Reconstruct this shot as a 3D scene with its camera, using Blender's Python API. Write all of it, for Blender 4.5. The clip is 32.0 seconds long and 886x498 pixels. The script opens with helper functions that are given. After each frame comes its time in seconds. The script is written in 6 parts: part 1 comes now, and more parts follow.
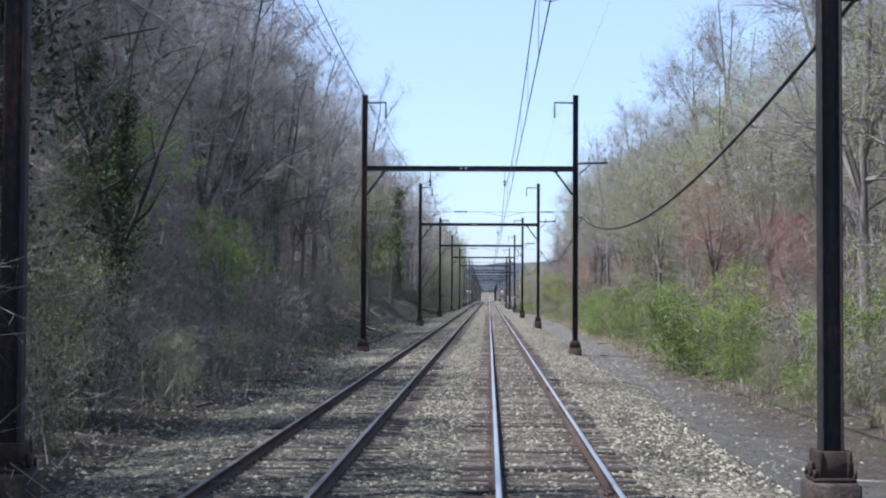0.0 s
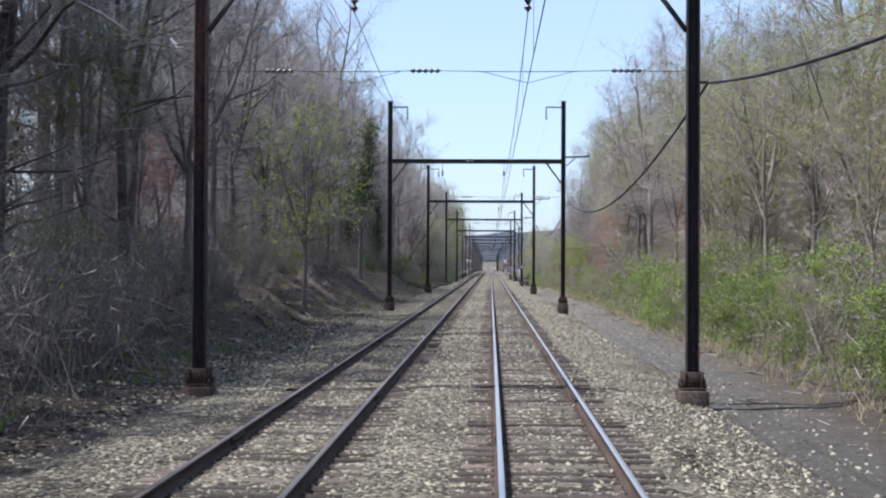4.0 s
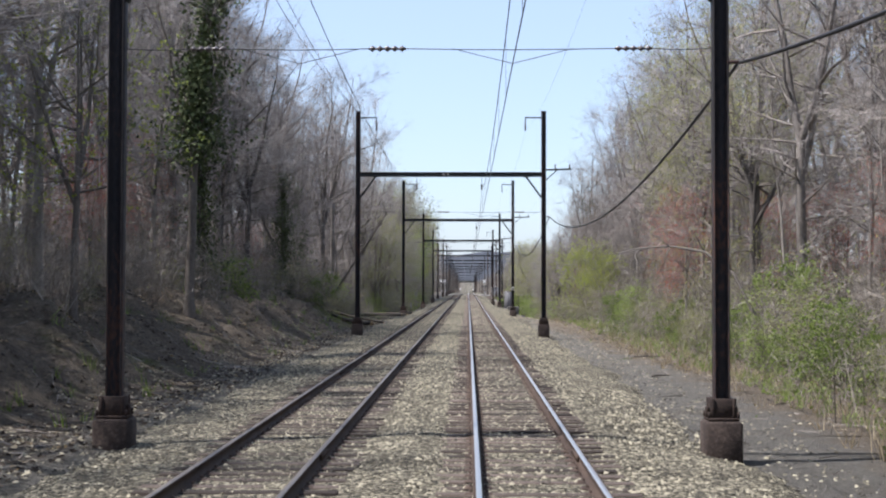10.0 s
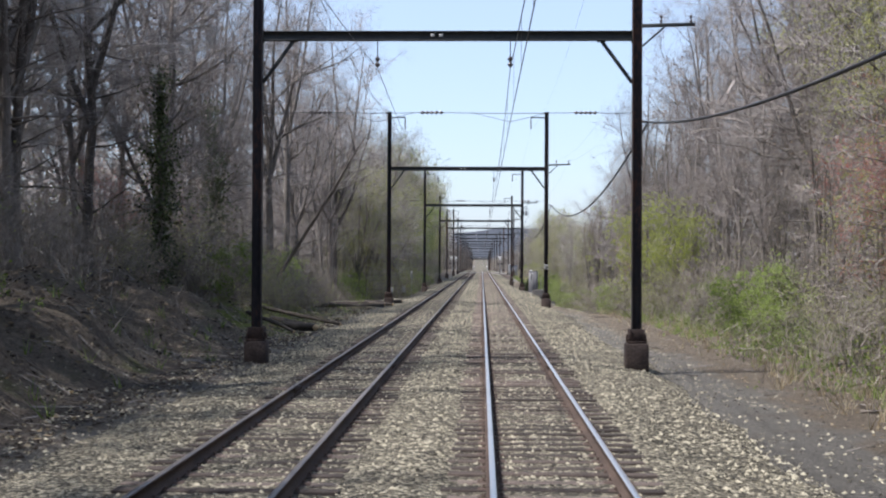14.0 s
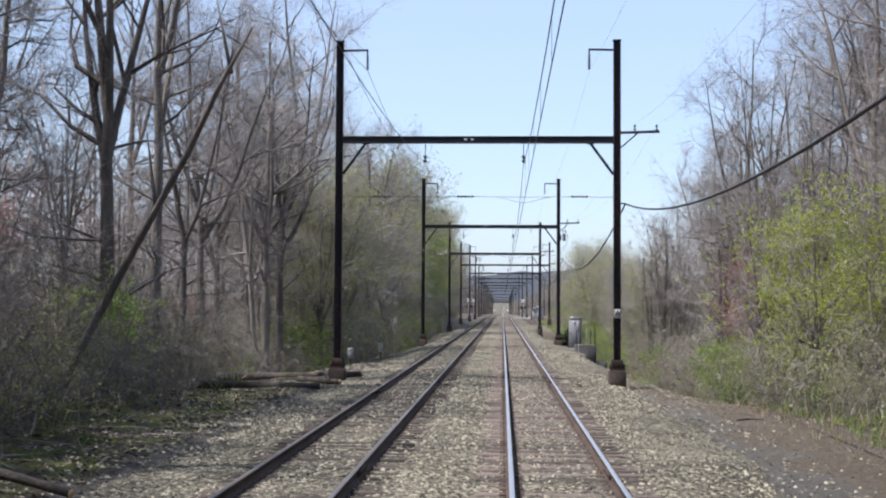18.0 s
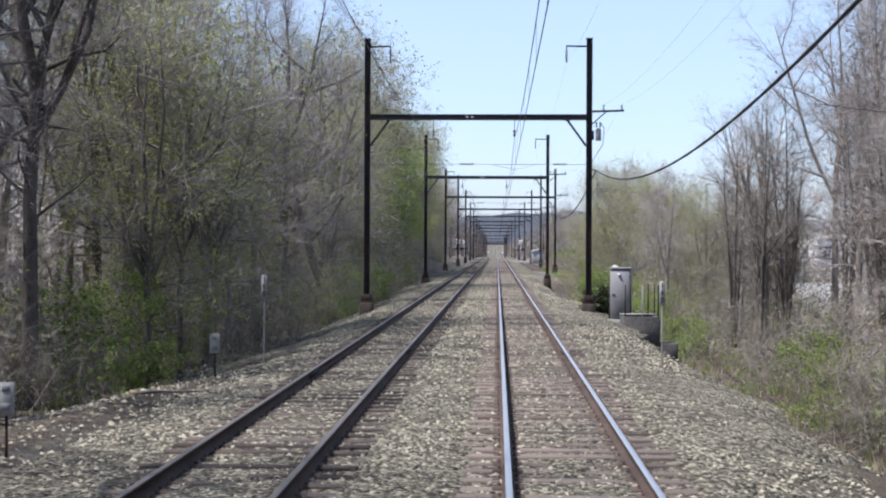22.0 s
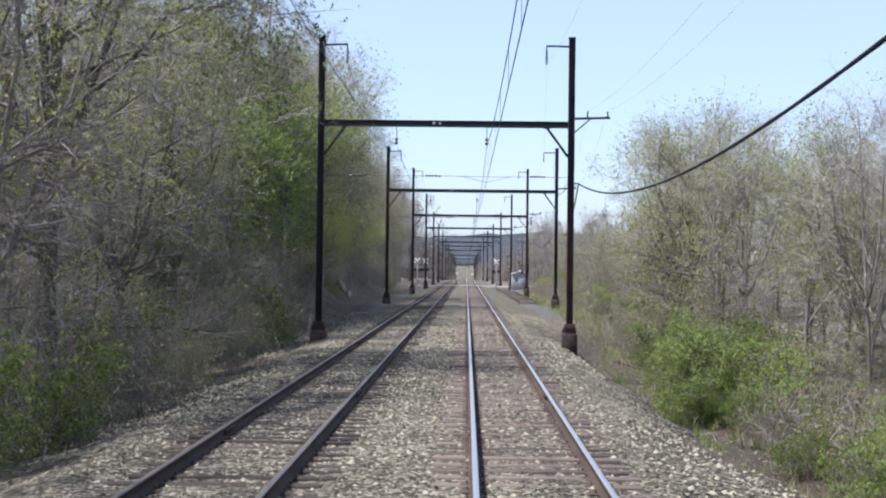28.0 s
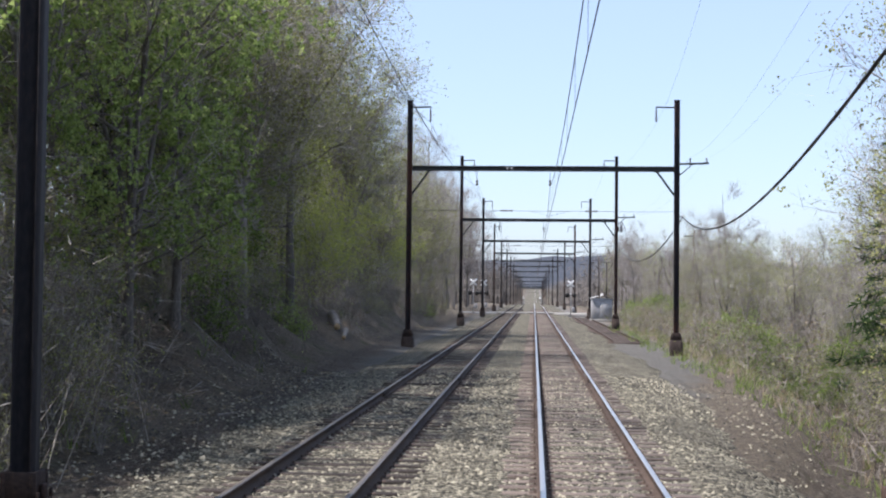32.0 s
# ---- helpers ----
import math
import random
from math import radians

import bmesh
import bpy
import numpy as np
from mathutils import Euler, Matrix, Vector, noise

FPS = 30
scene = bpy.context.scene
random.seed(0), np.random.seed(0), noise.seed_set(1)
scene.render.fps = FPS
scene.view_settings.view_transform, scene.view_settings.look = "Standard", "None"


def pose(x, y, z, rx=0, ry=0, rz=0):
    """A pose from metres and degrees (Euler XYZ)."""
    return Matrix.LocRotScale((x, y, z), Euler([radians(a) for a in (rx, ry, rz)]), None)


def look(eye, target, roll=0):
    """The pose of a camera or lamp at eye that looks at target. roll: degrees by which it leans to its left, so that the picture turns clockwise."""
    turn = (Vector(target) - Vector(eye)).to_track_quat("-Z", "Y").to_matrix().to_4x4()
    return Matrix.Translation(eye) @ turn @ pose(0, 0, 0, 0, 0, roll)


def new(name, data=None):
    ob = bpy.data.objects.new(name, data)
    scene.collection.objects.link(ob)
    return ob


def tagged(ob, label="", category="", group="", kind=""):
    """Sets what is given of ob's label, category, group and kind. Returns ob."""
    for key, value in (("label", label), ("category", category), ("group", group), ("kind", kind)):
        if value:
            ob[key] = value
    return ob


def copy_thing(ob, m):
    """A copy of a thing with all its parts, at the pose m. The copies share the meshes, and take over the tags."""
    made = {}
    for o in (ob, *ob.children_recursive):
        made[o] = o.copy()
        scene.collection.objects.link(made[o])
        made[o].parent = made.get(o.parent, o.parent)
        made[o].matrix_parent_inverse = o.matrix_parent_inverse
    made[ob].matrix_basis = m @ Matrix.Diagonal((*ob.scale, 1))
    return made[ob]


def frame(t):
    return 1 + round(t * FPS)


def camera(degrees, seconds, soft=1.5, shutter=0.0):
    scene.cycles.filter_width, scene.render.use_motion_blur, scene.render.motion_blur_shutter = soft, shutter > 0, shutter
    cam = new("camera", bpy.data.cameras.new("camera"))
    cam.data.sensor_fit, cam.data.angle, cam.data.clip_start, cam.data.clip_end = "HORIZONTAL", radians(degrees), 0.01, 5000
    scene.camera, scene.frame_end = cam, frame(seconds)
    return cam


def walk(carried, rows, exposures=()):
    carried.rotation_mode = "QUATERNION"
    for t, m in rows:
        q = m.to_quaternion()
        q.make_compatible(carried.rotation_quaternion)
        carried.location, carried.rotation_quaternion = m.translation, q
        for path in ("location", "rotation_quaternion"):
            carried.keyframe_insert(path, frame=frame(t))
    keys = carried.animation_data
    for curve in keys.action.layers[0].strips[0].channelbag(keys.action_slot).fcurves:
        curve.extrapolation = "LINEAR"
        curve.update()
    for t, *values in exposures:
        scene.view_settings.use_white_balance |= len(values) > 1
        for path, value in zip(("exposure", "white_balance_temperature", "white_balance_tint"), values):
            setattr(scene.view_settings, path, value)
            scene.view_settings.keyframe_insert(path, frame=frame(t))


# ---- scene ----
# camera: seconds, metres along the line, yaw, pitch, roll
EYE_X, EYE_Z = -0.885, 2.438
PATH = [
    (0.0, 22.46, 2.04, 2.04, -0.34),
    (0.5, 26.85, 1.93, 1.80, -0.03),
    (1.0, 31.23, 2.06, 1.27, 0.13),
    (1.5, 35.60, 2.33, 0.94, 0.23),
    (2.0, 39.94, 2.92, 1.21, 0.20),
    (2.5, 44.28, 3.10, 1.13, -0.00),
    (3.0, 48.63, 3.32, 0.90, -0.24),
    (3.5, 52.99, 2.53, 0.65, -0.50),
    (5.5, 70.53, 1.67, 0.92, 0.04),
    (6.0, 74.92, 1.88, 0.57, -0.34),
    (6.5, 79.32, 1.29, 0.70, -0.23),
    (7.0, 83.73, 1.55, 0.57, -0.26),
    (7.5, 88.14, 2.13, 0.49, -0.44),
    (8.0, 92.55, 2.23, 0.36, -0.56),
    (8.5, 96.98, 1.98, 0.47, -0.58),
    (9.0, 101.49, 1.67, 0.97, -0.35),
    (9.5, 106.06, 1.51, 1.31, -0.16),
    (10.0, 110.64, 1.12, 1.63, -0.12),
    (10.5, 115.17, 1.13, 1.72, -0.01),
    (11.0, 119.70, 1.30, 1.77, 0.03),
    (11.5, 124.21, 1.36, 1.62, -0.08),
    (12.0, 128.68, 1.20, 0.97, -0.08),
    (12.5, 133.09, 1.19, 0.55, -0.03),
    (13.0, 137.50, 1.16, 0.46, -0.02),
    (13.5, 141.92, 1.45, 0.64, 0.09),
    (15.5, 159.84, 2.53, 0.46, -1.44),
    (16.0, 164.30, 2.48, 1.73, -0.96),
    (16.5, 168.74, 2.39, 2.04, -0.70),
    (17.0, 173.19, 2.55, 2.32, -0.64),
    (17.5, 177.66, 2.65, 2.54, -0.53),
    (18.0, 182.15, 2.65, 2.54, -0.33),
    (18.5, 186.66, 2.70, 2.07, -0.10),
    (19.0, 191.20, 2.66, 1.03, 0.01),
    (19.5, 195.73, 2.40, 0.45, -0.09),
    (20.0, 200.30, 2.22, 0.10, -0.13),
    (20.5, 204.86, 2.43, -0.06, -0.17),
    (21.0, 209.43, 2.58, 0.21, -0.37),
    (21.5, 213.92, 2.37, -0.03, -0.40),
    (22.0, 218.36, 2.41, -0.04, -0.26),
    (22.5, 222.77, 2.41, 0.52, -0.17),
    (23.0, 227.16, 2.44, 0.98, -0.11),
    (23.5, 231.55, 2.32, 1.60, -0.20),
    (24.0, 235.98, 2.24, 1.98, -0.32),
    (24.5, 240.44, 2.20, 1.91, -0.31),
    (25.0, 244.97, 1.95, 1.70, -0.31),
    (25.5, 249.51, 1.64, 1.31, -0.46),
    (27.5, 267.42, 1.22, 0.98, -1.00),
    (28.0, 271.92, 1.05, 0.91, -0.68),
    (28.5, 276.44, 1.51, 0.64, -0.61),
    (29.0, 280.98, 2.47, 0.67, -0.67),
    (29.5, 285.52, 2.92, 0.79, -0.75),
    (30.0, 290.07, 3.20, 0.75, -0.71),
    (30.5, 294.62, 3.45, 0.98, -0.63),
    (31.0, 299.14, 3.79, 1.44, -0.63),
    (31.5, 303.61, 3.82, 1.58, -0.66),
    (32.0, 308.08, 4.04, 1.92, -0.63),
]
cam = camera(38.0, 32.0, soft=2.1)
walk(cam, [(t, pose(EYE_X, y, EYE_Z, 90 + pitch, roll, yaw)) for t, y, yaw, pitch, roll in PATH],
     [(0.0, 1.18, 5710, 13), (3.0, 1.16, 5840, 13), (7.0, 1.16, 6290, 14), (13.0, 1.15, 6350, 14), (16.0, 1.12, 6310, 14), (18.0, 1.12, 6270, 14), (20.0, 1.13, 6180, 15), (25.0, 1.17, 6070, 15), (28.0, 1.18, 6110, 15), (32.0, 1.17, 6260, 15)])

# ---- world and sun ----
SUN_DIR = Vector((-0.50, -0.12, 0.86)).normalized()
world = bpy.data.worlds.new("sky")
world.use_nodes = True
wn = world.node_tree.nodes
sky = wn.new("ShaderNodeTexSky")
sky.sky_type, sky.sun_disc = "NISHITA", False
sky.sun_elevation = math.asin(SUN_DIR.z)
sky.sun_rotation = math.atan2(SUN_DIR.x, SUN_DIR.y) % (2 * math.pi)
sky.air_density, sky.dust_density, sky.ozone_density = 1.0, 1.2, 3.0
wn["Background"].inputs[1].default_value = 0.109
haze = wn.new("ShaderNodeMix")  # thin high haze evens the clear sky out
haze.data_type = "RGBA"
haze.inputs[0].default_value = 0.5
haze.inputs[7].default_value = (2.85, 3.45, 4.35, 1)
world.node_tree.links.new(sky.outputs[0], haze.inputs[6])
world.node_tree.links.new(haze.outputs[2], wn["Background"].inputs[0])
scene.world = world
sun = new("sun", bpy.data.lights.new("sun", "SUN"))
sun.data.energy, sun.data.angle, sun.data.color = 3.8, radians(0.6), (1.0, 0.96, 0.90)
sun.matrix_world = look(SUN_DIR * 200, (0, 0, 0))


# ---- materials ----
def material(name, colours, scale=3.0, fine=40.0, rough=0.85, bump=0.3, metal=0.0, mix=0.5, island=0.0, obj_random=0.0, stretch=(1, 1, 1), bump_dist=0.02, spec=0.3):
    """Two-scale mottled surface: large stains and fine grain over two or three colours."""
    m = bpy.data.materials.new(name)
    m.use_nodes = True
    nt = m.node_tree
    n, l = nt.nodes, nt.links
    bsdf = n["Principled BSDF"]
    bsdf.inputs["Roughness"].default_value = rough
    bsdf.inputs["Metallic"].default_value = metal
    bsdf.inputs["Specular IOR Level"].default_value = spec
    tc = n.new("ShaderNodeNewGeometry")
    mp = n.new("ShaderNodeMapping")
    mp.inputs["Scale"].default_value = stretch
    l.new(tc.outputs["Position"], mp.inputs["Vector"])
    big = n.new("ShaderNodeTexNoise")
    big.inputs["Scale"].default_value, big.inputs["Detail"].default_value = scale, 4
    small = n.new("ShaderNodeTexNoise")
    small.inputs["Scale"].default_value, small.inputs["Detail"].default_value = fine, 5
    l.new(mp.outputs[0], big.inputs["Vector"])
    l.new(mp.outputs[0], small.inputs["Vector"])
    add = n.new("ShaderNodeMath")
    add.operation = "MULTIPLY_ADD"
    add.inputs[1].default_value = mix
    l.new(small.outputs[0], add.inputs[0])
    sub = n.new("ShaderNodeMath")
    sub.operation = "MULTIPLY"
    sub.inputs[1].default_value = 1 - mix
    l.new(big.outputs[0], sub.inputs[0])
    l.new(sub.outputs[0], add.inputs[2])
    fac = add.outputs[0]
    for amount, node_type, socket in ((island, "ShaderNodeNewGeometry", "Random Per Island"), (obj_random, "ShaderNodeObjectInfo", "Random")):
        if amount:
            src = n.new(node_type)
            ma = n.new("ShaderNodeMath")
            ma.operation = "MULTIPLY_ADD"
            ma.inputs[1].default_value = amount
            l.new(src.outputs[socket], ma.inputs[0])
            l.new(fac, ma.inputs[2])
            mb = n.new("ShaderNodeMath")
            mb.operation = "SUBTRACT"
            mb.inputs[1].default_value = amount / 2
            l.new(ma.outputs[0], mb.inputs[0])
            fac = mb.outputs[0]
    ramp = n.new("ShaderNodeValToRGB")
    el = ramp.color_ramp.elements
    spots = [0.5] if len(colours) == 1 else [0.32 + 0.36 * i / (len(colours) - 1) for i in range(len(colours))]
    while len(el) < len(colours):
        el.new(0.5)
    while len(el) > len(colours):
        el.remove(el[-1])
    for e, p, c in zip(el, spots, colours):
        e.position, e.color = p, (*c, 1)
    l.new(fac, ramp.inputs[0])
    l.new(ramp.outputs[0], bsdf.inputs["Base Color"])
    if bump:
        b = n.new("ShaderNodeBump")
        b.inputs["Strength"].default_value, b.inputs["Distance"].default_value = bump, bump_dist
        l.new(small.outputs[0], b.inputs["Height"])
        l.new(b.outputs[0], bsdf.inputs["Normal"])
    return m


def gravel(name, colours, cell=16.0, bump=1.0, rough=0.95):
    """Crushed stone: voronoi cells with a colour each, dark joints and relief."""
    m = bpy.data.materials.new(name)
    m.use_nodes = True
    n, l = m.node_tree.nodes, m.node_tree.links
    bsdf = n["Principled BSDF"]
    bsdf.inputs["Roughness"].default_value = rough
    bsdf.inputs["Specular IOR Level"].default_value = 0.2
    geo = n.new("ShaderNodeNewGeometry")
    vor = n.new("ShaderNodeTexVoronoi")
    vor.inputs["Scale"].default_value = cell
    l.new(geo.outputs["Position"], vor.inputs["Vector"])
    big = n.new("ShaderNodeTexNoise")
    big.inputs["Scale"].default_value, big.inputs["Detail"].default_value = 0.7, 4
    l.new(geo.outputs["Position"], big.inputs["Vector"])
    sep = n.new("ShaderNodeSeparateColor")
    l.new(vor.outputs["Color"], sep.inputs[0])
    mixm = n.new("ShaderNodeMath")
    mixm.operation = "MULTIPLY_ADD"
    mixm.inputs[1].default_value = 0.62
    l.new(sep.outputs[0], mixm.inputs[0])
    sc = n.new("ShaderNodeMath")
    sc.operation = "MULTIPLY"
    sc.inputs[1].default_value = 0.40
    l.new(big.outputs[0], sc.inputs[0])
    l.new(sc.outputs[0], mixm.inputs[2])
    ramp = n.new("ShaderNodeValToRGB")
    el = ramp.color_ramp.elements
    while len(el) < len(colours):
        el.new(0.5)
    for i, (e, c) in enumerate(zip(el, colours)):
        e.position, e.color = 0.12 + 0.75 * i / (len(colours) - 1), (*c, 1)
    l.new(mixm.outputs[0], ramp.inputs[0])
    l.new(ramp.outputs[0], bsdf.inputs["Base Color"])
    b = n.new("ShaderNodeBump")
    b.invert = True
    b.inputs["Strength"].default_value, b.inputs["Distance"].default_value = bump, 0.05
    l.new(vor.outputs["Distance"], b.inputs["Height"])
    l.new(b.outputs[0], bsdf.inputs["Normal"])
    return m


M_BALLAST = gravel("ballast", [(0.012, 0.011, 0.009), (0.052, 0.047, 0.036), (0.135, 0.121, 0.09), (0.31, 0.284, 0.214)], 18)
M_STONE = material("loose_stone", [(0.045, 0.041, 0.033), (0.125, 0.113, 0.082), (0.31, 0.284, 0.212)], 8, 60, 0.95, 0.2, island=0.9)
M_TIE = material("tie_timber", [(0.036, 0.028, 0.024), (0.08, 0.062, 0.053), (0.15, 0.12, 0.103)], 2.0, 26, 0.9, 0.6, obj_random=0.5, island=0.5, stretch=(0.6, 6, 6))
M_RUST = material("rail_rust", [(0.03, 0.021, 0.018), (0.06, 0.042, 0.034), (0.10, 0.07, 0.055)], 3, 60, 0.85, 0.3, stretch=(1, 0.3, 1))
M_POLISH = material("rail_polished", [(0.60, 0.585, 0.565), (0.73, 0.715, 0.69)], 0.8, 30, 0.4, 0.05, metal=1.0, stretch=(4, 0.1, 1))
M_DULL = material("rail_dull", [(0.10, 0.085, 0.075), (0.20, 0.18, 0.165)], 0.8, 30, 0.5, 0.05, metal=0.6, stretch=(4, 0.1, 1))
M_STEEL = material("painted_steel", [(0.012, 0.012, 0.015), (0.027, 0.023, 0.025), (0.115, 0.05, 0.033)], 0.9, 18, 0.7, 0.25, stretch=(1, 1, 0.4), obj_random=0.12)
M_STEELRUST = material("rusty_steel", [(0.018, 0.014, 0.013), (0.038, 0.025, 0.021), (0.075, 0.047, 0.035)], 1.4, 20, 0.85, 0.4)
M_CONCRETE = material("weathered_concrete", [(0.02, 0.016, 0.015), (0.042, 0.031, 0.027), (0.095, 0.072, 0.06)], 2.0, 22, 0.95, 0.5)
M_PALECONC = material("pale_concrete", [(0.14, 0.135, 0.125), (0.23, 0.22, 0.205), (0.34, 0.33, 0.31)], 1.5, 25, 0.95, 0.4)
M_WIRE = material("wire", [(0.03, 0.03, 0.032), (0.06, 0.06, 0.062)], 2, 30, 0.6, 0.0)
M_CABLE = material("black_cable", [(0.014, 0.014, 0.016), (0.03, 0.03, 0.033)], 2, 20, 0.6, 0.2)
M_GLAZE = material("brown_porcelain", [(0.05, 0.04, 0.04), (0.10, 0.08, 0.08)], 2, 20, 0.3, 0.0, spec=0.6)
M_ALU = material("grey_cabinet_paint", [(0.25, 0.25, 0.255), (0.31, 0.31, 0.315), (0.38, 0.38, 0.38)], 1.2, 30, 0.55, 0.1)
M_CABINET = material("weathered_grey_paint", [(0.17, 0.168, 0.18), (0.21, 0.208, 0.22), (0.26, 0.258, 0.268)], 1.2, 30, 0.6, 0.15)
M_FADED = material("faded_sign_paint", [(0.24, 0.24, 0.235), (0.38, 0.375, 0.36)], 4, 40, 0.7, 0.1)
M_PLATE = material("weathered_white_plate", [(0.36, 0.36, 0.355), (0.5, 0.5, 0.49)], 5, 40, 0.7, 0.1)
M_BEAM = material("grey_green_steel", [(0.022, 0.025, 0.026), (0.037, 0.04, 0.04), (0.062, 0.055, 0.05)], 0.9, 18, 0.65, 0.25)
M_WHITE = material("white_sign_paint", [(0.60, 0.60, 0.58), (0.78, 0.78, 0.76)], 3, 40, 0.6, 0.1)
M_BLACK = material("black_sign_paint", [(0.015, 0.015, 0.015), (0.03, 0.03, 0.03)], 3, 40, 0.6, 0.0)
M_BARK = material("grey_bark", [(0.085, 0.075, 0.068), (0.165, 0.147, 0.132), (0.27, 0.242, 0.217)], 1.0, 9, 0.95, 0.7, obj_random=0.35, stretch=(3, 3, 0.7), bump_dist=0.04)
M_DARKBARK = material("dark_bark", [(0.05, 0.043, 0.038), (0.105, 0.09, 0.079), (0.175, 0.152, 0.132)], 1.0, 9, 0.95, 0.7, obj_random=0.3, stretch=(3, 3, 0.7), bump_dist=0.04)
M_MIDBARK = material("brown_grey_bark", [(0.06, 0.052, 0.046), (0.125, 0.109, 0.096), (0.2, 0.176, 0.156)], 1.0, 9, 0.95, 0.7, obj_random=0.35, stretch=(3, 3, 0.7), bump_dist=0.04)
M_TWIG = material("bare_twigs", [(0.16, 0.143, 0.136), (0.28, 0.253, 0.239), (0.41, 0.373, 0.35)], 0.5, 4, 0.95, 0.0, obj_random=0.3, island=0.5)
M_BRUSH = material("dull_brush", [(0.125, 0.111, 0.097), (0.22, 0.196, 0.171), (0.33, 0.296, 0.26)], 0.5, 4, 0.95, 0.0, obj_random=0.2, island=0.6)
M_VINE = material("vine_leaf", [(0.025, 0.036, 0.015), (0.055, 0.075, 0.03), (0.10, 0.125, 0.05)], 0.5, 4, 0.8, 0.0, obj_random=0.2, island=0.5)


def leafy(name, colours):
    m = material(name, colours, 0.35, 3, 0.8, 0.0, obj_random=0.35, island=0.55)
    n, l = m.node_tree.nodes, m.node_tree.links
    bsdf = n["Principled BSDF"]
    col = bsdf.inputs["Base Color"].links[0].from_socket
    tr = n.new("ShaderNodeBsdfTranslucent")
    l.new(col, tr.inputs[0])
    mixs = n.new("ShaderNodeMixShader")
    mixs.inputs[0].default_value = 0.58
    l.new(bsdf.outputs[0], mixs.inputs[1])
    l.new(tr.outputs[0], mixs.inputs[2])
    l.new(mixs.outputs[0], n["Material Output"].inputs[0])
    return m


M_OLIVE = leafy("young_olive_leaf", [(0.16, 0.172, 0.06), (0.275, 0.29, 0.10), (0.42, 0.43, 0.17)])
M_GREEN = leafy("fresh_green_leaf", [(0.105, 0.15, 0.034), (0.20, 0.27, 0.068), (0.32, 0.40, 0.125)])
M_LEAF = leafy("dull_green_leaf", [(0.06, 0.085, 0.028), (0.12, 0.155, 0.055), (0.22, 0.26, 0.10)])
M_IVY = leafy("dark_glossy_leaf", [(0.12, 0.175, 0.046), (0.22, 0.295, 0.082), (0.36, 0.44, 0.15)])
M_RED = leafy("red_maple_bud", [(0.27, 0.07, 0.052), (0.44, 0.13, 0.10), (0.55, 0.215, 0.17)])
M_TAN = leafy("tan_bud", [(0.20, 0.13, 0.08), (0.33, 0.235, 0.15), (0.46, 0.36, 0.24)])
M_PINE = leafy("pine_needle", [(0.02, 0.045, 0.015), (0.05, 0.09, 0.03), (0.09, 0.14, 0.05)])
M_LIME = leafy("lime_leaf", [(0.18, 0.215, 0.042), (0.315, 0.365, 0.078), (0.45, 0.495, 0.135)])
M_DRY = leafy("dry_grass", [(0.22, 0.17, 0.10), (0.36, 0.29, 0.19), (0.48, 0.41, 0.29)])


# ---- mesh helpers ----
class Shell:
    """Collects vertices and faces and turns them into one mesh."""

    def __init__(self):
        self.v, self.q, self.t, self.count = [], [], [], 0

    def add(self, v, q=None, t=None):
        v = np.asarray(v, float).reshape(-1, 3)
        if q is not None and len(q):
            self.q.append(np.asarray(q, np.int64).reshape(-1, 4) + self.count)
        if t is not None and len(t):
            self.t.append(np.asarray(t, np.int64).reshape(-1, 3) + self.count)
        self.v.append(v)
        self.count += len(v)
        return self

    def mesh(self, name, mat, smooth=False):
        me = bpy.data.meshes.new(name)
        v = np.concatenate(self.v)
        q = np.concatenate(self.q) if self.q else np.zeros((0, 4), np.int64)
        t = np.concatenate(self.t) if self.t else np.zeros((0, 3), np.int64)
        me.vertices.add(len(v))
        me.vertices.foreach_set("co", v.astype(np.float32).ravel())
        me.loops.add(4 * len(q) + 3 * len(t))
        me.loops.foreach_set("vertex_index", np.concatenate([q.ravel(), t.ravel()]).astype(np.int32))
        me.polygons.add(len(q) + len(t))
        start = np.concatenate([np.arange(len(q)) * 4, 4 * len(q) + np.arange(len(t)) * 3])
        me.polygons.foreach_set("loop_start", start.astype(np.int32))
        if smooth:
            me.polygons.foreach_set("use_smooth", np.ones(len(q) + len(t), bool))
        me.update(calc_edges=True)
        me.validate()
        me.materials.append(mat)
        return me


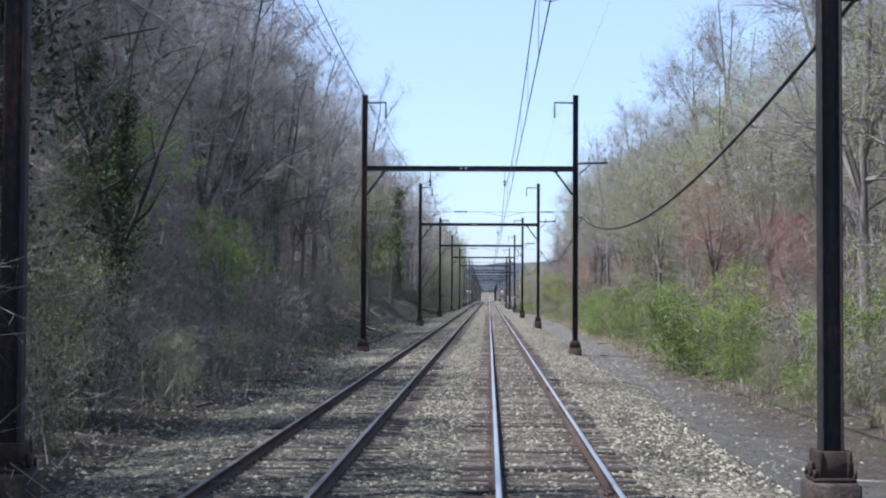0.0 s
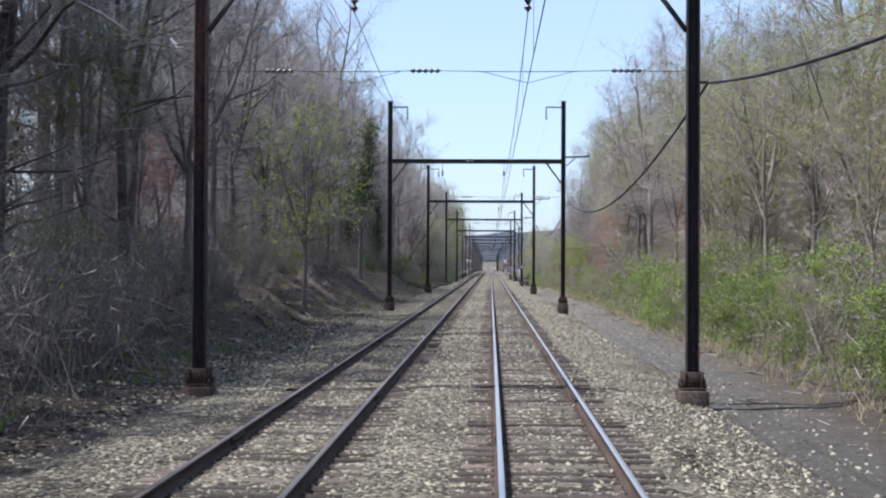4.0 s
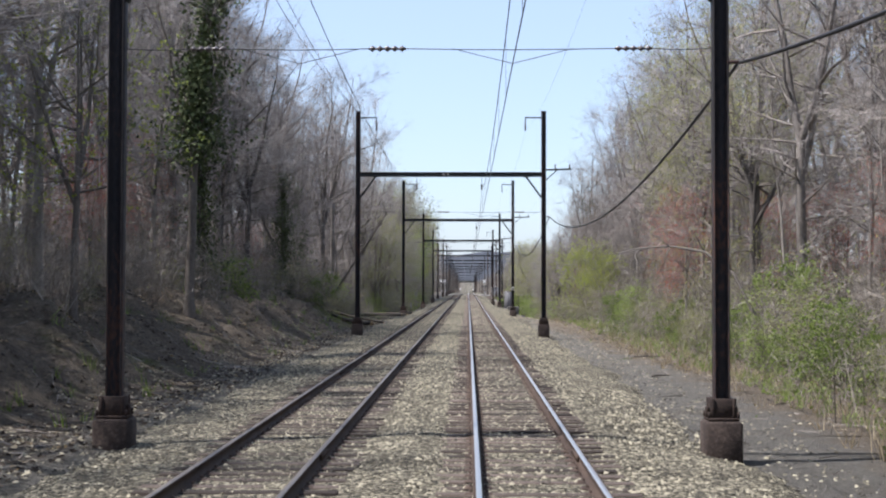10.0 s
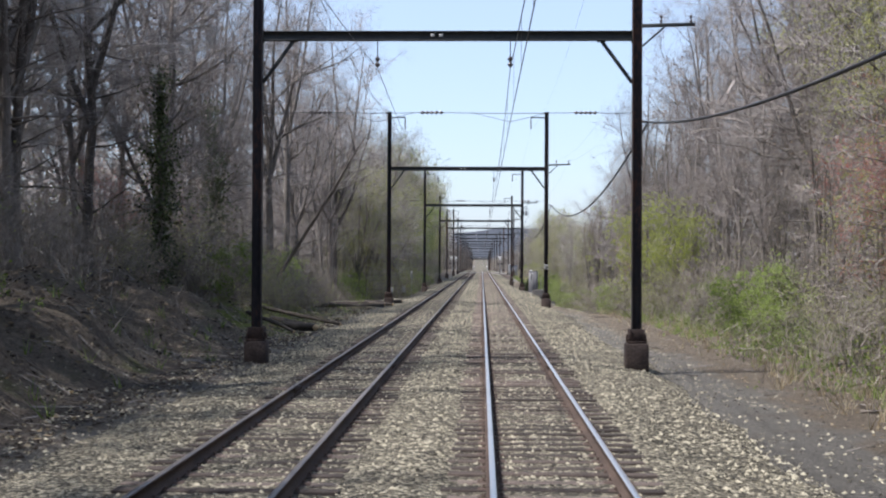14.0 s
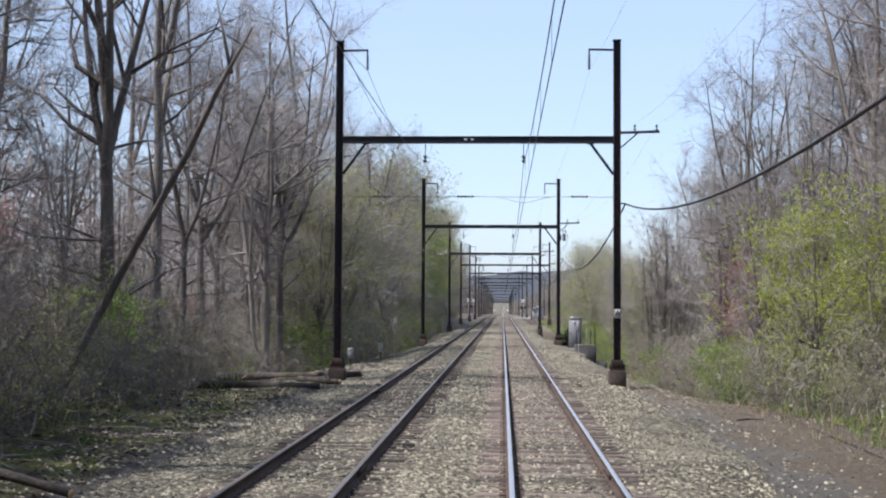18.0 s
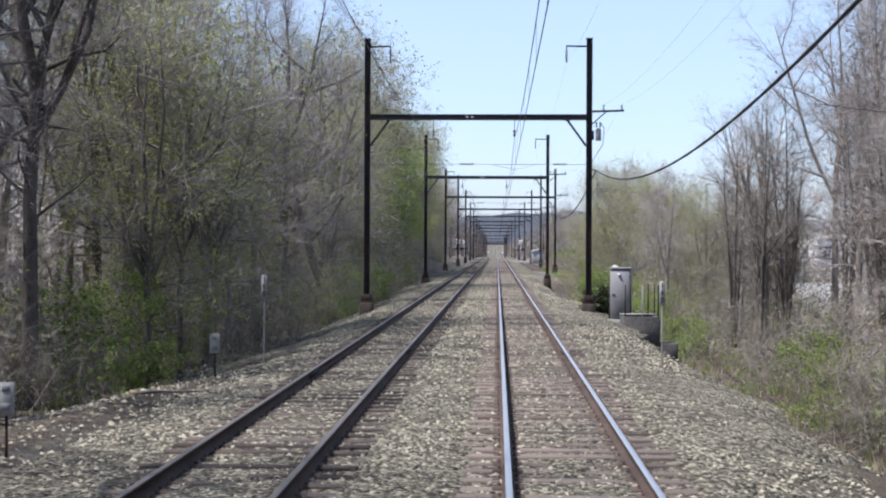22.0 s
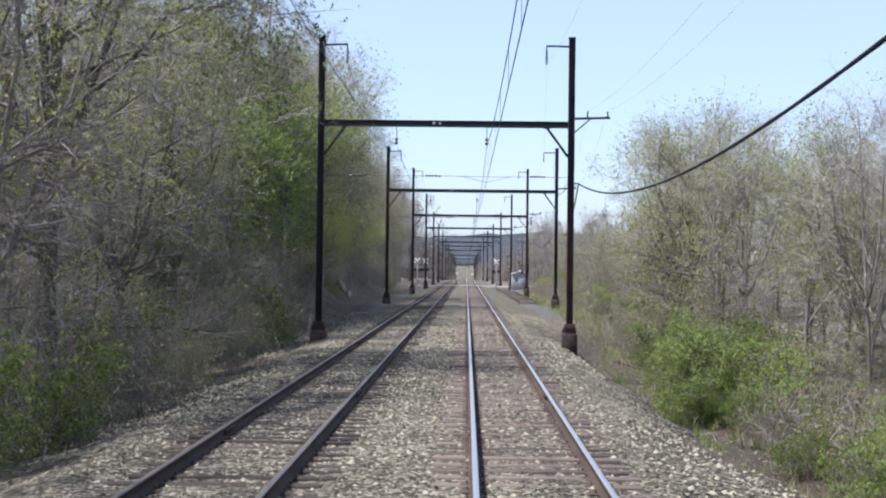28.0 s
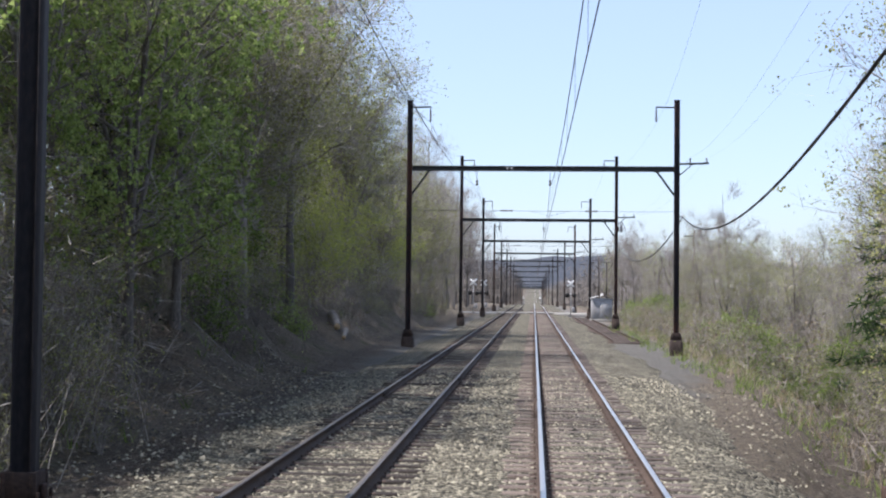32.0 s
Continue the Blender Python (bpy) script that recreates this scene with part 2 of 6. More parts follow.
def box(sh, c, s, ch=0.0, m=None):
    """A box of centre c and size s with chamfered edges."""
    h = np.asarray(s, float) / 2
    ch = min(ch if ch else 0.004, h.min() * 0.6)
    corners = [(a, b, d) for a in (-1, 1) for b in (-1, 1) for d in (-1, 1)]
    verts = []
    for cr in corners:
        for ax in range(3):
            p = np.array(cr) * (h - ch)
            p[ax] = cr[ax] * h[ax]
            verts.append(p)
    idx = {(cr, ax): 3 * i + ax for i, cr in enumerate(corners) for ax in range(3)}
    quads, tris = [], []
    for ax in range(3):
        o = [a for a in range(3) if a != ax]
        for sg in (-1, 1):
            f = []
            for a, b in ((-1, -1), (1, -1), (1, 1), (-1, 1)):
                cr = [0, 0, 0]
                cr[ax], cr[o[0]], cr[o[1]] = sg, a, b
                f.append(idx[(tuple(cr), ax)])
            quads.append(f)
        for sa in (-1, 1):
            for sb in (-1, 1):
                c1, c2 = [0, 0, 0], [0, 0, 0]
                c1[ax], c1[o[0]], c1[o[1]] = -1, sa, sb
                c2[ax], c2[o[0]], c2[o[1]] = 1, sa, sb
                c1, c2 = tuple(c1), tuple(c2)
                quads.append([idx[(c1, o[0])], idx[(c1, o[1])], idx[(c2, o[1])], idx[(c2, o[0])]])
    for cr in corners:
        tris.append([idx[(cr, 0)], idx[(cr, 1)], idx[(cr, 2)]])
    v = np.array(verts)

    def outward(f):
        p = v[f]
        nrm = np.cross(p[1] - p[0], p[2] - p[0])
        return f if nrm @ p.mean(0) > 0 else f[::-1]
    quads, tris = [outward(f) for f in quads], [outward(f) for f in tris]
    if m is not None:
        v = v @ np.array(m.to_3x3()).T
    return sh.add(v + np.asarray(c, float), quads, tris)


def tube(sh, path, radii, sides=6, cap=True):
    """A tapering tube along a path."""
    p = np.asarray(path, float)
    r = np.broadcast_to(np.asarray(radii, float), (len(p),))
    d = np.gradient(p, axis=0)
    d /= np.linalg.norm(d, axis=1)[:, None] + 1e-9
    ref = np.where(np.abs(d[:, 2:3]) > 0.9, np.array([[1.0, 0, 0]]), np.array([[0, 0, 1.0]]))
    u = np.cross(d, ref)
    u /= np.linalg.norm(u, axis=1)[:, None]
    w = np.cross(d, u)
    a = np.arange(sides) * 2 * np.pi / sides
    v = p[:, None] + r[:, None, None] * (u[:, None] * np.cos(a)[None, :, None] + w[:, None] * np.sin(a)[None, :, None])
    n = len(p)
    i = (np.arange(n - 1)[:, None] * sides + np.arange(sides)[None]).ravel()
    j = (np.arange(n - 1)[:, None] * sides + (np.arange(sides) + 1)[None] % sides).ravel()
    q = np.stack([i, j, j + sides, i + sides], 1)
    t = []
    if cap:
        for k in range(1, sides - 1):
            t += [[0, k + 1, k], [(n - 1) * sides, (n - 1) * sides + k, (n - 1) * sides + k + 1]]
    return sh.add(v.reshape(-1, 3), q, t)


def sweep(sh, profile, y0, y1, step=None, close=True):
    """A profile of (x, z) drawn out along y."""
    pr = np.asarray(profile, float)
    ys = np.array([y0, y1]) if step is None else np.arange(y0, y1 + step / 2, step)
    k = len(pr)
    v = np.concatenate([np.column_stack([pr[:, 0], np.full(k, y), pr[:, 1]]) for y in ys])
    m = k if close else k - 1
    i = (np.arange(len(ys) - 1)[:, None] * k + np.arange(m)[None]).ravel()
    j = (np.arange(len(ys) - 1)[:, None] * k + (np.arange(m) + 1)[None] % k).ravel()
    return sh.add(v, np.stack([i, j, j + k, i + k], 1))


def upright(sh, profile, z0, z1):
    """A closed profile of (x, y) drawn up from z0 to z1, in one piece."""
    pr = np.asarray(profile, float)
    k = len(pr)
    v = np.concatenate([np.column_stack([pr, np.full(k, z)]) for z in (z0, z1)])
    i = np.arange(k)
    j = (i + 1) % k
    return sh.add(v, np.stack([i, j, j + k, i + k], 1))


def thing(name, place, label, category, group="", kind=""):
    ob = new(name)
    ob.empty_display_size = 0.3
    ob.location = place
    return tagged(ob, label, category, group, kind)


def part(name, sh, mat, parent, label="", smooth=False, at=(0, 0, 0)):
    me = sh.mesh(name, mat, smooth) if isinstance(sh, Shell) else sh
    ob = new(name, me)
    ob.parent = parent
    ob.location = at
    if label:
        ob["label"] = label
    return ob


def solid(name, sh, mat, label, category, group="", kind="", smooth=False):
    return tagged(new(name, sh.mesh(name, mat, smooth)), label, category, group, kind)


# ---- the lie of the land ----
def smoothstep(a, b, x):
    t = np.clip((np.asarray(x, float) - a) / (b - a), 0, 1)
    return t * t * (3 - 2 * t)


def stretch_value(y, stops):
    ys, vs = zip(*stops)
    return np.interp(y, ys, vs)


LEFT_BANK = ((-100, 0.3), (60, 0.4), (100, 0.8), (135, 2.2), (185, 2.0), (205, 0.5), (225, -0.3), (255, -1.5), (300, -1.5), (325, -0.2), (345, 1.8), (395, 2.6), (440, 0.6), (520, 0.3))
LEFT_TOE = ((-100, -7.5), (60, -7.2), (95, -8.5), (130, -8.6), (180, -8.0), (230, -8.0), (250, -6.2), (310, -6.0), (340, -7.5), (380, -8.6), (450, -8.5))
RIGHT_BANK = ((-100, 0.5), (170, 0.4), (215, 0.0), (240, -1.6), (310, -1.8), (345, -0.9), (390, -0.8), (430, 0.0), (520, 0.0))
RIGHT_TOE = ((-100, 5.2), (70, 5.2), (100, 6.6), (135, 7.6), (180, 7.2), (215, 6.0), (240, 3.5), (288, 3.5), (298, 2.6), (330, 2.6), (340, 4.4), (365, 7.5), (420, 8.0), (520, 7.0))
BED = -0.48


GRADE = ((600, 0), (650, -0.5), (700, -1.6), (800, -3.0), (1000, -3.7), (1150, -2.6), (1400, 1.5), (1900, 9.0))


def grade(y):
    """The line dips beyond the level crossing and climbs again far off."""
    return stretch_value(y, GRADE)


def land(x, y):
    x, y = np.asarray(x, float), np.asarray(y, float)
    lb, lt = stretch_value(y, LEFT_BANK), stretch_value(y, LEFT_TOE)
    rb, rt = stretch_value(y, RIGHT_BANK), stretch_value(y, RIGHT_TOE)
    z = BED + lb * smoothstep(0, 4.5, lt - x) + rb * smoothstep(0, np.where(rb < -0.5, 2.4, 4.0), x - rt)
    z = z - 1.3 * smoothstep(15, 26, x) * smoothstep(230, 262, y) * (1 - smoothstep(470, 520, y))
    low = smoothstep(240, 252, y) * (1 - smoothstep(318, 335, y))
    z = z + 0.27 * smoothstep(5.9, 7.1, -x) * (1 - low)
    out = np.maximum(np.maximum(lt - x, x - rt), 0)
    z = z + 0.10 * np.sin(x * 1.3 + y * 0.31) * np.sin(y * 0.53 - x * 0.4) * smoothstep(0, 3, out)
    hump = smoothstep(70, 105, y) * (1 - smoothstep(205, 225, y)) + smoothstep(325, 345, y) * (1 - smoothstep(395, 420, y))
    z = z + hump * 0.40 * np.sin(y * 0.95 + 0.9 * x + 1.5 * np.sin(y * 0.23)) * smoothstep(0.3, 2.5, lt - x) * (1 - smoothstep(5, 8, lt - x))
    z = z + 0.03 * np.sin(x * 2.9 + 1.7 * y) * np.cos(1.1 * y - x) * smoothstep(-2, 0.5, out - 0.5)
    z = z + hump * 0.16 * np.sin(y * 2.1 - 0.7 * x + 2.0 * np.sin(y * 0.37)) * np.sin(x * 1.1 + 0.5 * y) * smoothstep(0.0, 1.2, lt - x) * (1 - smoothstep(6, 9, lt - x))
    return z + grade(y)


def axis(*pieces):
    out = [np.arange(a, b, s) for a, b, s in pieces]
    return np.concatenate(out)


gx = axis((-2600, -300, 230), (-300, -60, 24), (-60, -22, 3), (-22, 22, 0.55), (22, 60, 3), (60, 300, 24), (300, 2601, 230))
gy = axis((-400, -20, 40), (-20, 60, 1.1), (60, 400, 0.7), (400, 470, 1.1), (470, 700, 5), (700, 1200, 25), (1200, 4801, 100))
gX, gY = np.meshgrid(gx, gy)
gZ = land(gX, gY)
ny, nx = gX.shape
gi = (np.arange(ny - 1)[:, None] * nx + np.arange(nx - 1)[None]).ravel()
ground_shell = Shell().add(np.stack([gX, gY, gZ], -1), np.stack([gi, gi + 1, gi + nx + 1, gi + nx], 1))


def ground_material():
    """Leaf litter, bare cinder beside the line, thin moss and grass further out."""
    m = bpy.data.materials.new("trackside_ground")
    m.use_nodes = True
    n, l = m.node_tree.nodes, m.node_tree.links
    bsdf = n["Principled BSDF"]
    bsdf.inputs["Roughness"].default_value = 0.97
    bsdf.inputs["Specular IOR Level"].default_value = 0.15
    geo = n.new("ShaderNodeNewGeometry")

    def tex(scale, detail=5, rough=0.6):
        t = n.new("ShaderNodeTexNoise")
        t.inputs["Scale"].default_value, t.inputs["Detail"].default_value, t.inputs["Roughness"].default_value = scale, detail, rough
        l.new(geo.outputs["Position"], t.inputs["Vector"])
        return t.outputs[0]

    def ramp(fac, stops):
        r = n.new("ShaderNodeValToRGB")
        el = r.color_ramp.elements
        while len(el) < len(stops):
            el.new(0.5)
        for e, (p, c) in zip(el, stops):
            e.position, e.color = p, (*c, 1)
        l.new(fac, r.inputs[0])
        return r.outputs[0]

    def blend(fac, a, b):
        x = n.new("ShaderNodeMix")
        x.data_type = "RGBA"
        l.new(fac, x.inputs[0])
        l.new(a, x.inputs[6])
        l.new(b, x.inputs[7])
        return x.outputs[2]
    litter = ramp(tex(9.0, 8, 0.85), [(0.34, (0.03, 0.025, 0.021)), (0.5, (0.10, 0.082, 0.067)), (0.62, (0.21, 0.178, 0.145)), (0.72, (0.40, 0.35, 0.295))])
    cinder = ramp(tex(16.0, 8, 0.95), [(0.33, (0.045, 0.043, 0.04)), (0.48, (0.13, 0.123, 0.112)), (0.6, (0.215, 0.202, 0.18)), (0.72, (0.38, 0.355, 0.31))])
    grass = ramp(tex(14.0, 6, 0.8), [(0.3, (0.03, 0.045, 0.012)), (0.5, (0.09, 0.115, 0.03)), (0.7, (0.20, 0.22, 0.08))])
    def strewn(name, scale, a, b, under, over):
        """Lay one cover over another in ragged patches where the named strength is high."""
        own = n.new("ShaderNodeAttribute")
        own.attribute_name = name
        ma = n.new("ShaderNodeMath")
        ma.operation = "MULTIPLY"
        l.new(tex(scale, 7, 0.72), ma.inputs[0])
        l.new(own.outputs["Fac"], ma.inputs[1])
        mr = n.new("ShaderNodeMapRange")
        mr.inputs[1].default_value, mr.inputs[2].default_value = a, b
        l.new(ma.outputs[0], mr.inputs[0])
        return blend(mr.outputs[0], under, over)
    straw = ramp(tex(11.0, 8, 0.9), [(0.34, (0.045, 0.037, 0.03)), (0.48, (0.13, 0.107, 0.083)), (0.6, (0.225, 0.188, 0.147)), (0.72, (0.42, 0.37, 0.30))])
    moss = ramp(tex(13.0, 7, 0.85), [(0.33, (0.045, 0.055, 0.014)), (0.5, (0.125, 0.145, 0.038)), (0.68, (0.25, 0.27, 0.085))])
    att = n.new("ShaderNodeAttribute")
    att.attribute_name = "wildness"
    wobble = n.new("ShaderNodeMath")
    wobble.operation = "MULTIPLY_ADD"
    wobble.inputs[1].default_value = 2.2
    l.new(tex(0.9, 6, 0.7), wobble.inputs[0])
    l.new(att.outputs["Fac"], wobble.inputs[2])
    either = n.new("ShaderNodeMapRange")
    either.inputs[1].default_value, either.inputs[2].default_value = 1.15, 1.75
    l.new(wobble.outputs[0], either.inputs[0])
    base = blend(either.outputs[0], cinder, litter)
    patches = n.new("ShaderNodeMapRange")
    patches.inputs[1].default_value, patches.inputs[2].default_value = 0.54, 0.68
    mossy = n.new("ShaderNodeMath")
    mossy.operation = "MULTIPLY"
    l.new(tex(0.35, 5, 0.65), mossy.inputs[0])
    l.new(att.outputs["Fac"], mossy.inputs[1])
    l.new(mossy.outputs[0], patches.inputs[0])
    covered = strewn("straw", 0.55, 0.34, 0.5, blend(patches.outputs[0], base, grass), straw)
    l.new(strewn("moss", 0.8, 0.42, 0.56, covered, moss), bsdf.inputs["Base Color"])
    b = n.new("ShaderNodeBump")
    b.inputs["Strength"].default_value, b.inputs["Distance"].default_value = 1.0, 0.16
    l.new(tex(7.0, 9, 0.85), b.inputs["Height"])
    l.new(b.outputs[0], bsdf.inputs["Normal"])
    return m


M_GROUND = ground_material()
ground = solid("ground", ground_shell, M_GROUND, "litter-strewn soil and dark cinder beside the railway", "ground", kind="structure", smooth=True)
beyond = np.maximum(stretch_value(gY, LEFT_TOE) + 0.6 - gX, gX - stretch_value(gY, RIGHT_TOE))
wild = ground.data.attributes.new("wildness", "FLOAT", "POINT")
wild.data.foreach_set("value", smoothstep(-1.2, 1.4, beyond).astype(np.float32).ravel())

toe_r, toe_l = gX - stretch_value(gY, RIGHT_TOE), stretch_value(gY, LEFT_TOE) - gX
right_straw = (0.55 + 0.25 * smoothstep(150, 168, gY) * (1 - smoothstep(205, 218, gY)) + 0.5 * smoothstep(70, 130, gY)) * (0.72 + 0.5 * smoothstep(-1.5, -0.1, toe_r)) * smoothstep(-3.2, -1.6, toe_r) * (1 - 0.6 * smoothstep(0.4, 2.0, toe_r))
left_straw = (0.6 + 0.32 * smoothstep(80, 105, gY)) * smoothstep(-0.5, 0.6, toe_l) * (1 - smoothstep(5, 8, toe_l)) * (1 + 0.5 * smoothstep(222, 230, gY) * (1 - smoothstep(256, 266, gY)))
straw_share = ground.data.attributes.new("straw", "FLOAT", "POINT")
straw_share.data.foreach_set("value", np.where(gX > 0, right_straw, left_straw).astype(np.float32).ravel())
moss_share = ground.data.attributes.new("moss", "FLOAT", "POINT")
moss_left = smoothstep(183, 193, gY) * (1 - smoothstep(222, 230, gY)) * smoothstep(6.4, 7.4, -gX) * (1 - smoothstep(10.5, 13, -gX))
moss_share.data.foreach_set("value", moss_left.astype(np.float32).ravel())

# ballast bed under both tracks
TRACKS = (0.0, -3.82)
Y0, Y1 = -60.0, 1900.0
bed_x = np.array([-8.6, -7.0, -6.25, -5.75, -5.3, -5.1, -4.85, -4.57, -4.4, -3.82, -3.24, -3.07, -2.79, -2.54, -2.3, -1.91, -1.52, -1.28, -1.03, -0.75, -0.58, 0.0, 0.58, 0.75, 1.03, 1.28, 1.5, 1.75, 2.05, 2.7, 3.4, 4.3])
bed_z = np.array([-0.75, -0.30, -0.23, -0.20, -0.185, -0.19, -0.194, -0.19, -0.178, -0.176, -0.178, -0.19, -0.192, -0.186, -0.165, -0.145, -0.165, -0.188, -0.196, -0.194, -0.184, -0.181, -0.184, -0.194, -0.197, -0.193, -0.178, -0.19, -0.22, -0.28, -0.38, -0.72])
bed_y = axis((Y0, 0, 10), (0, 440, 0.45), (440, 700, 4), (700, Y1 + 1, 50))
bX, bY = np.meshgrid(bed_x, bed_y)
rng = np.random.RandomState(3)


def bed_level(x, y):
    low = smoothstep(240, 252, y) * (1 - smoothstep(318, 335, y))
    drop = smoothstep(286, 298, y) * (1 - smoothstep(331, 342, y)) * np.interp(x, [1.75, 2.3, 3.2, 4.3], [0, 0.1, 0.34, 1.1])
    return np.interp(x, bed_x, bed_z) - drop - low * np.interp(x, [-8.6, -7.0, -6.25, -5.75], [0.3, 0.3, 0.09, 0.0])


bZ = bed_level(bX, bY) + rng.normal(0, 0.008, bX.shape) + grade(bY)
edge = (bX < -6) | (bX > 1.9)
bX = bX + np.where(edge, 0.22 * np.sin(bY * 0.21 + 1.0) + 0.12 * np.sin(bY * 0.83) + rng.normal(0, 0.09, bX.shape), 0)
ny, nx = bX.shape
bi = (np.arange(ny - 1)[:, None] * nx + np.arange(nx - 1)[None]).ravel()
solid("ballast_bed", Shell().add(np.stack([bX, bY, bZ], -1), np.stack([bi, bi + 1, bi + nx + 1, bi + nx], 1)), M_BALLAST,
      "grey-brown crushed stone ballast under two tracks", "ballast", kind="structure", smooth=True)

# ---- rails ----
RAIL = [(-0.07, -0.17), (0.07, -0.17), (0.07, -0.158), (0.012, -0.142), (0.009, -0.05), (0.035, -0.038), (0.037, -0.004), (-0.037, -0.004), (-0.035, -0.038), (-0.009, -0.05), (-0.012, -0.142), (-0.07, -0.158)]
HEAD = [(-0.036, -0.004), (-0.031, 0.0), (0.031, 0.0), (0.036, -0.004)]
track_things = []
for tx, name, worn in zip(TRACKS, ("bright", "dull"), (M_POLISH, M_DULL)):
    text = "standard gauge track with polished rails on timber ties" if name == "bright" else "standard gauge track with rusty rails on timber ties"
    tr = thing("railway_track", (tx, 0, 0), text, "railway track", kind="structure")
    track_things.append(tr)
    for side in (-0.7525, 0.7525):
        web, top = sweep(Shell(), RAIL, Y0, Y1, 40), sweep(Shell(), HEAD, Y0, Y1, 40, close=False)
        for sh in (web, top):
            sh.v[0][:, 2] += grade(sh.v[0][:, 1])
        rail = part("rail", web, M_RUST, tr, at=(side, 0, 0))
        part("running_surface", top, worn, rail, "worn bright rail top" if name == "bright" else "dull rail top")
        for jy in np.arange(28, 470, 24.0):
            sh = Shell()
            for s in (-1, 1):
                box(sh, (s * 0.03, 0, -0.09), (0.035, 0.9, 0.085), 0.008)
                for b in (-0.35, -0.2, -0.07, 0.07, 0.2, 0.35):
                    box(sh, (s * 0.055, b, -0.09), (0.025, 0.035, 0.035), 0.005)
            part("joint_bar", sh, M_RUST, rail, at=(0, jy + (6 if side > 0 else 0), 0))

# ---- catenary gantries ----
GANTRIES = [  # y, left pole, right pole, base level, beam, top
    (-9.0, -6.77, 3.21, -0.4, 8.2, 11.9), (38.2, -6.77, 3.24, -0.1, 8.35, 12.1), (83.6, -6.85, 3.2, -0.4, 8.45, 11.92), (132.0, -6.76, 3.29, -0.1, 8.44, 11.9),
    (180.7, -6.91, 3.22, 0.0, 8.5, 11.92), (228.4, -6.82, 3.2, -0.15, 8.44, 12.02), (274.8, -6.61, 3.11, -0.3, 8.18, 11.6), (322.5, -6.68, 3.17, -0.35, 8.17, 11.58),
    (370.6, -7.0, 5.94, -0.1, 8.48, 11.79), (411.5, -6.76, 5.63, 0.1, 8.29, 13.4), (452.3, -6.62, 5.33, 0.1, 8.23, 13.0), (496, -6.7, 5.0, 0, 8.2, 12.4), (541, -6.8, 4.6, 0, 8.2, 12),
    (588, -6.8, 4.2, 0, 8.2, 12), (635, -6.8, 3.8, 0, 8.2, 12), (682, -6.8, 3.4, 0, 8.2, 12), (730, -6.8, 3.2, 0, 8.2, 12), (778, -6.8, 3.2, 0, 8.2, 12), (826, -6.8, 3.2, 0, 8.2, 12), (874, -6.8, 3.2, 0, 8.2, 12), (922, -6.8, 3.2, 0, 8.2, 12), (970, -6.8, 3.2, 0, 8.2, 12)]
GANTRIES = [(y, a, b, *(float(z + grade(y)) for z in levels)) for y, a, b, *levels in GANTRIES]


def insulator(length, r=0.07, discs=5, along="z"):
    """A string of sheds on a thin core, hanging down from the origin."""
    sh = Shell()
    n = discs * 4
    path, rad = [], []
    for i in range(n + 1):
        path.append((0, 0, -length * i / n))
        rad.append(r if i % 4 == 2 else r * (0.55 if i % 4 in (1, 3) else 0.3))
    p = np.array(path)
    if along == "x":
        p = p[:, [2, 1, 0]]
    return tube(sh, p, rad, 8)


HANG = insulator(0.55, 0.07, 6).mesh("insulator", M_GLAZE, True)
BELL = insulator(0.30, 0.085, 2).mesh("insulator", M_GLAZE, True)
SPAN_INS = insulator(0.62, 0.055, 5, "x").mesh("insulator", M_GLAZE, True)
PIN = insulator(-0.24, 0.055, 2).mesh("insulator", M_GLAZE, True)


def h_profile(w, d, f, web):
    a, b, c = w / 2, d / 2, web / 2
    return [(-a, -b), (a, -b), (a, -b + f), (c, -b + f), (c, b - f), (a, b - f), (a, b), (-a, b), (-a, b - f), (-c, b - f), (-c, -b + f), (-a, -b + f)]


def h_section(sh, z0, z1, w=0.25, d=0.25, f=0.02):
    return upright(sh, [(y, -x) for x, y in h_profile(w, d, f, 0.016)], z0, z1)


def bar(sh, a, b, w, d):
    a, b = Vector(a), Vector(b)
    m = (b - a).to_track_quat("Z", "Y").to_matrix().to_4x4()
    return box(sh, (a + b) / 2, (w, d, (b - a).length), 0.006, m)


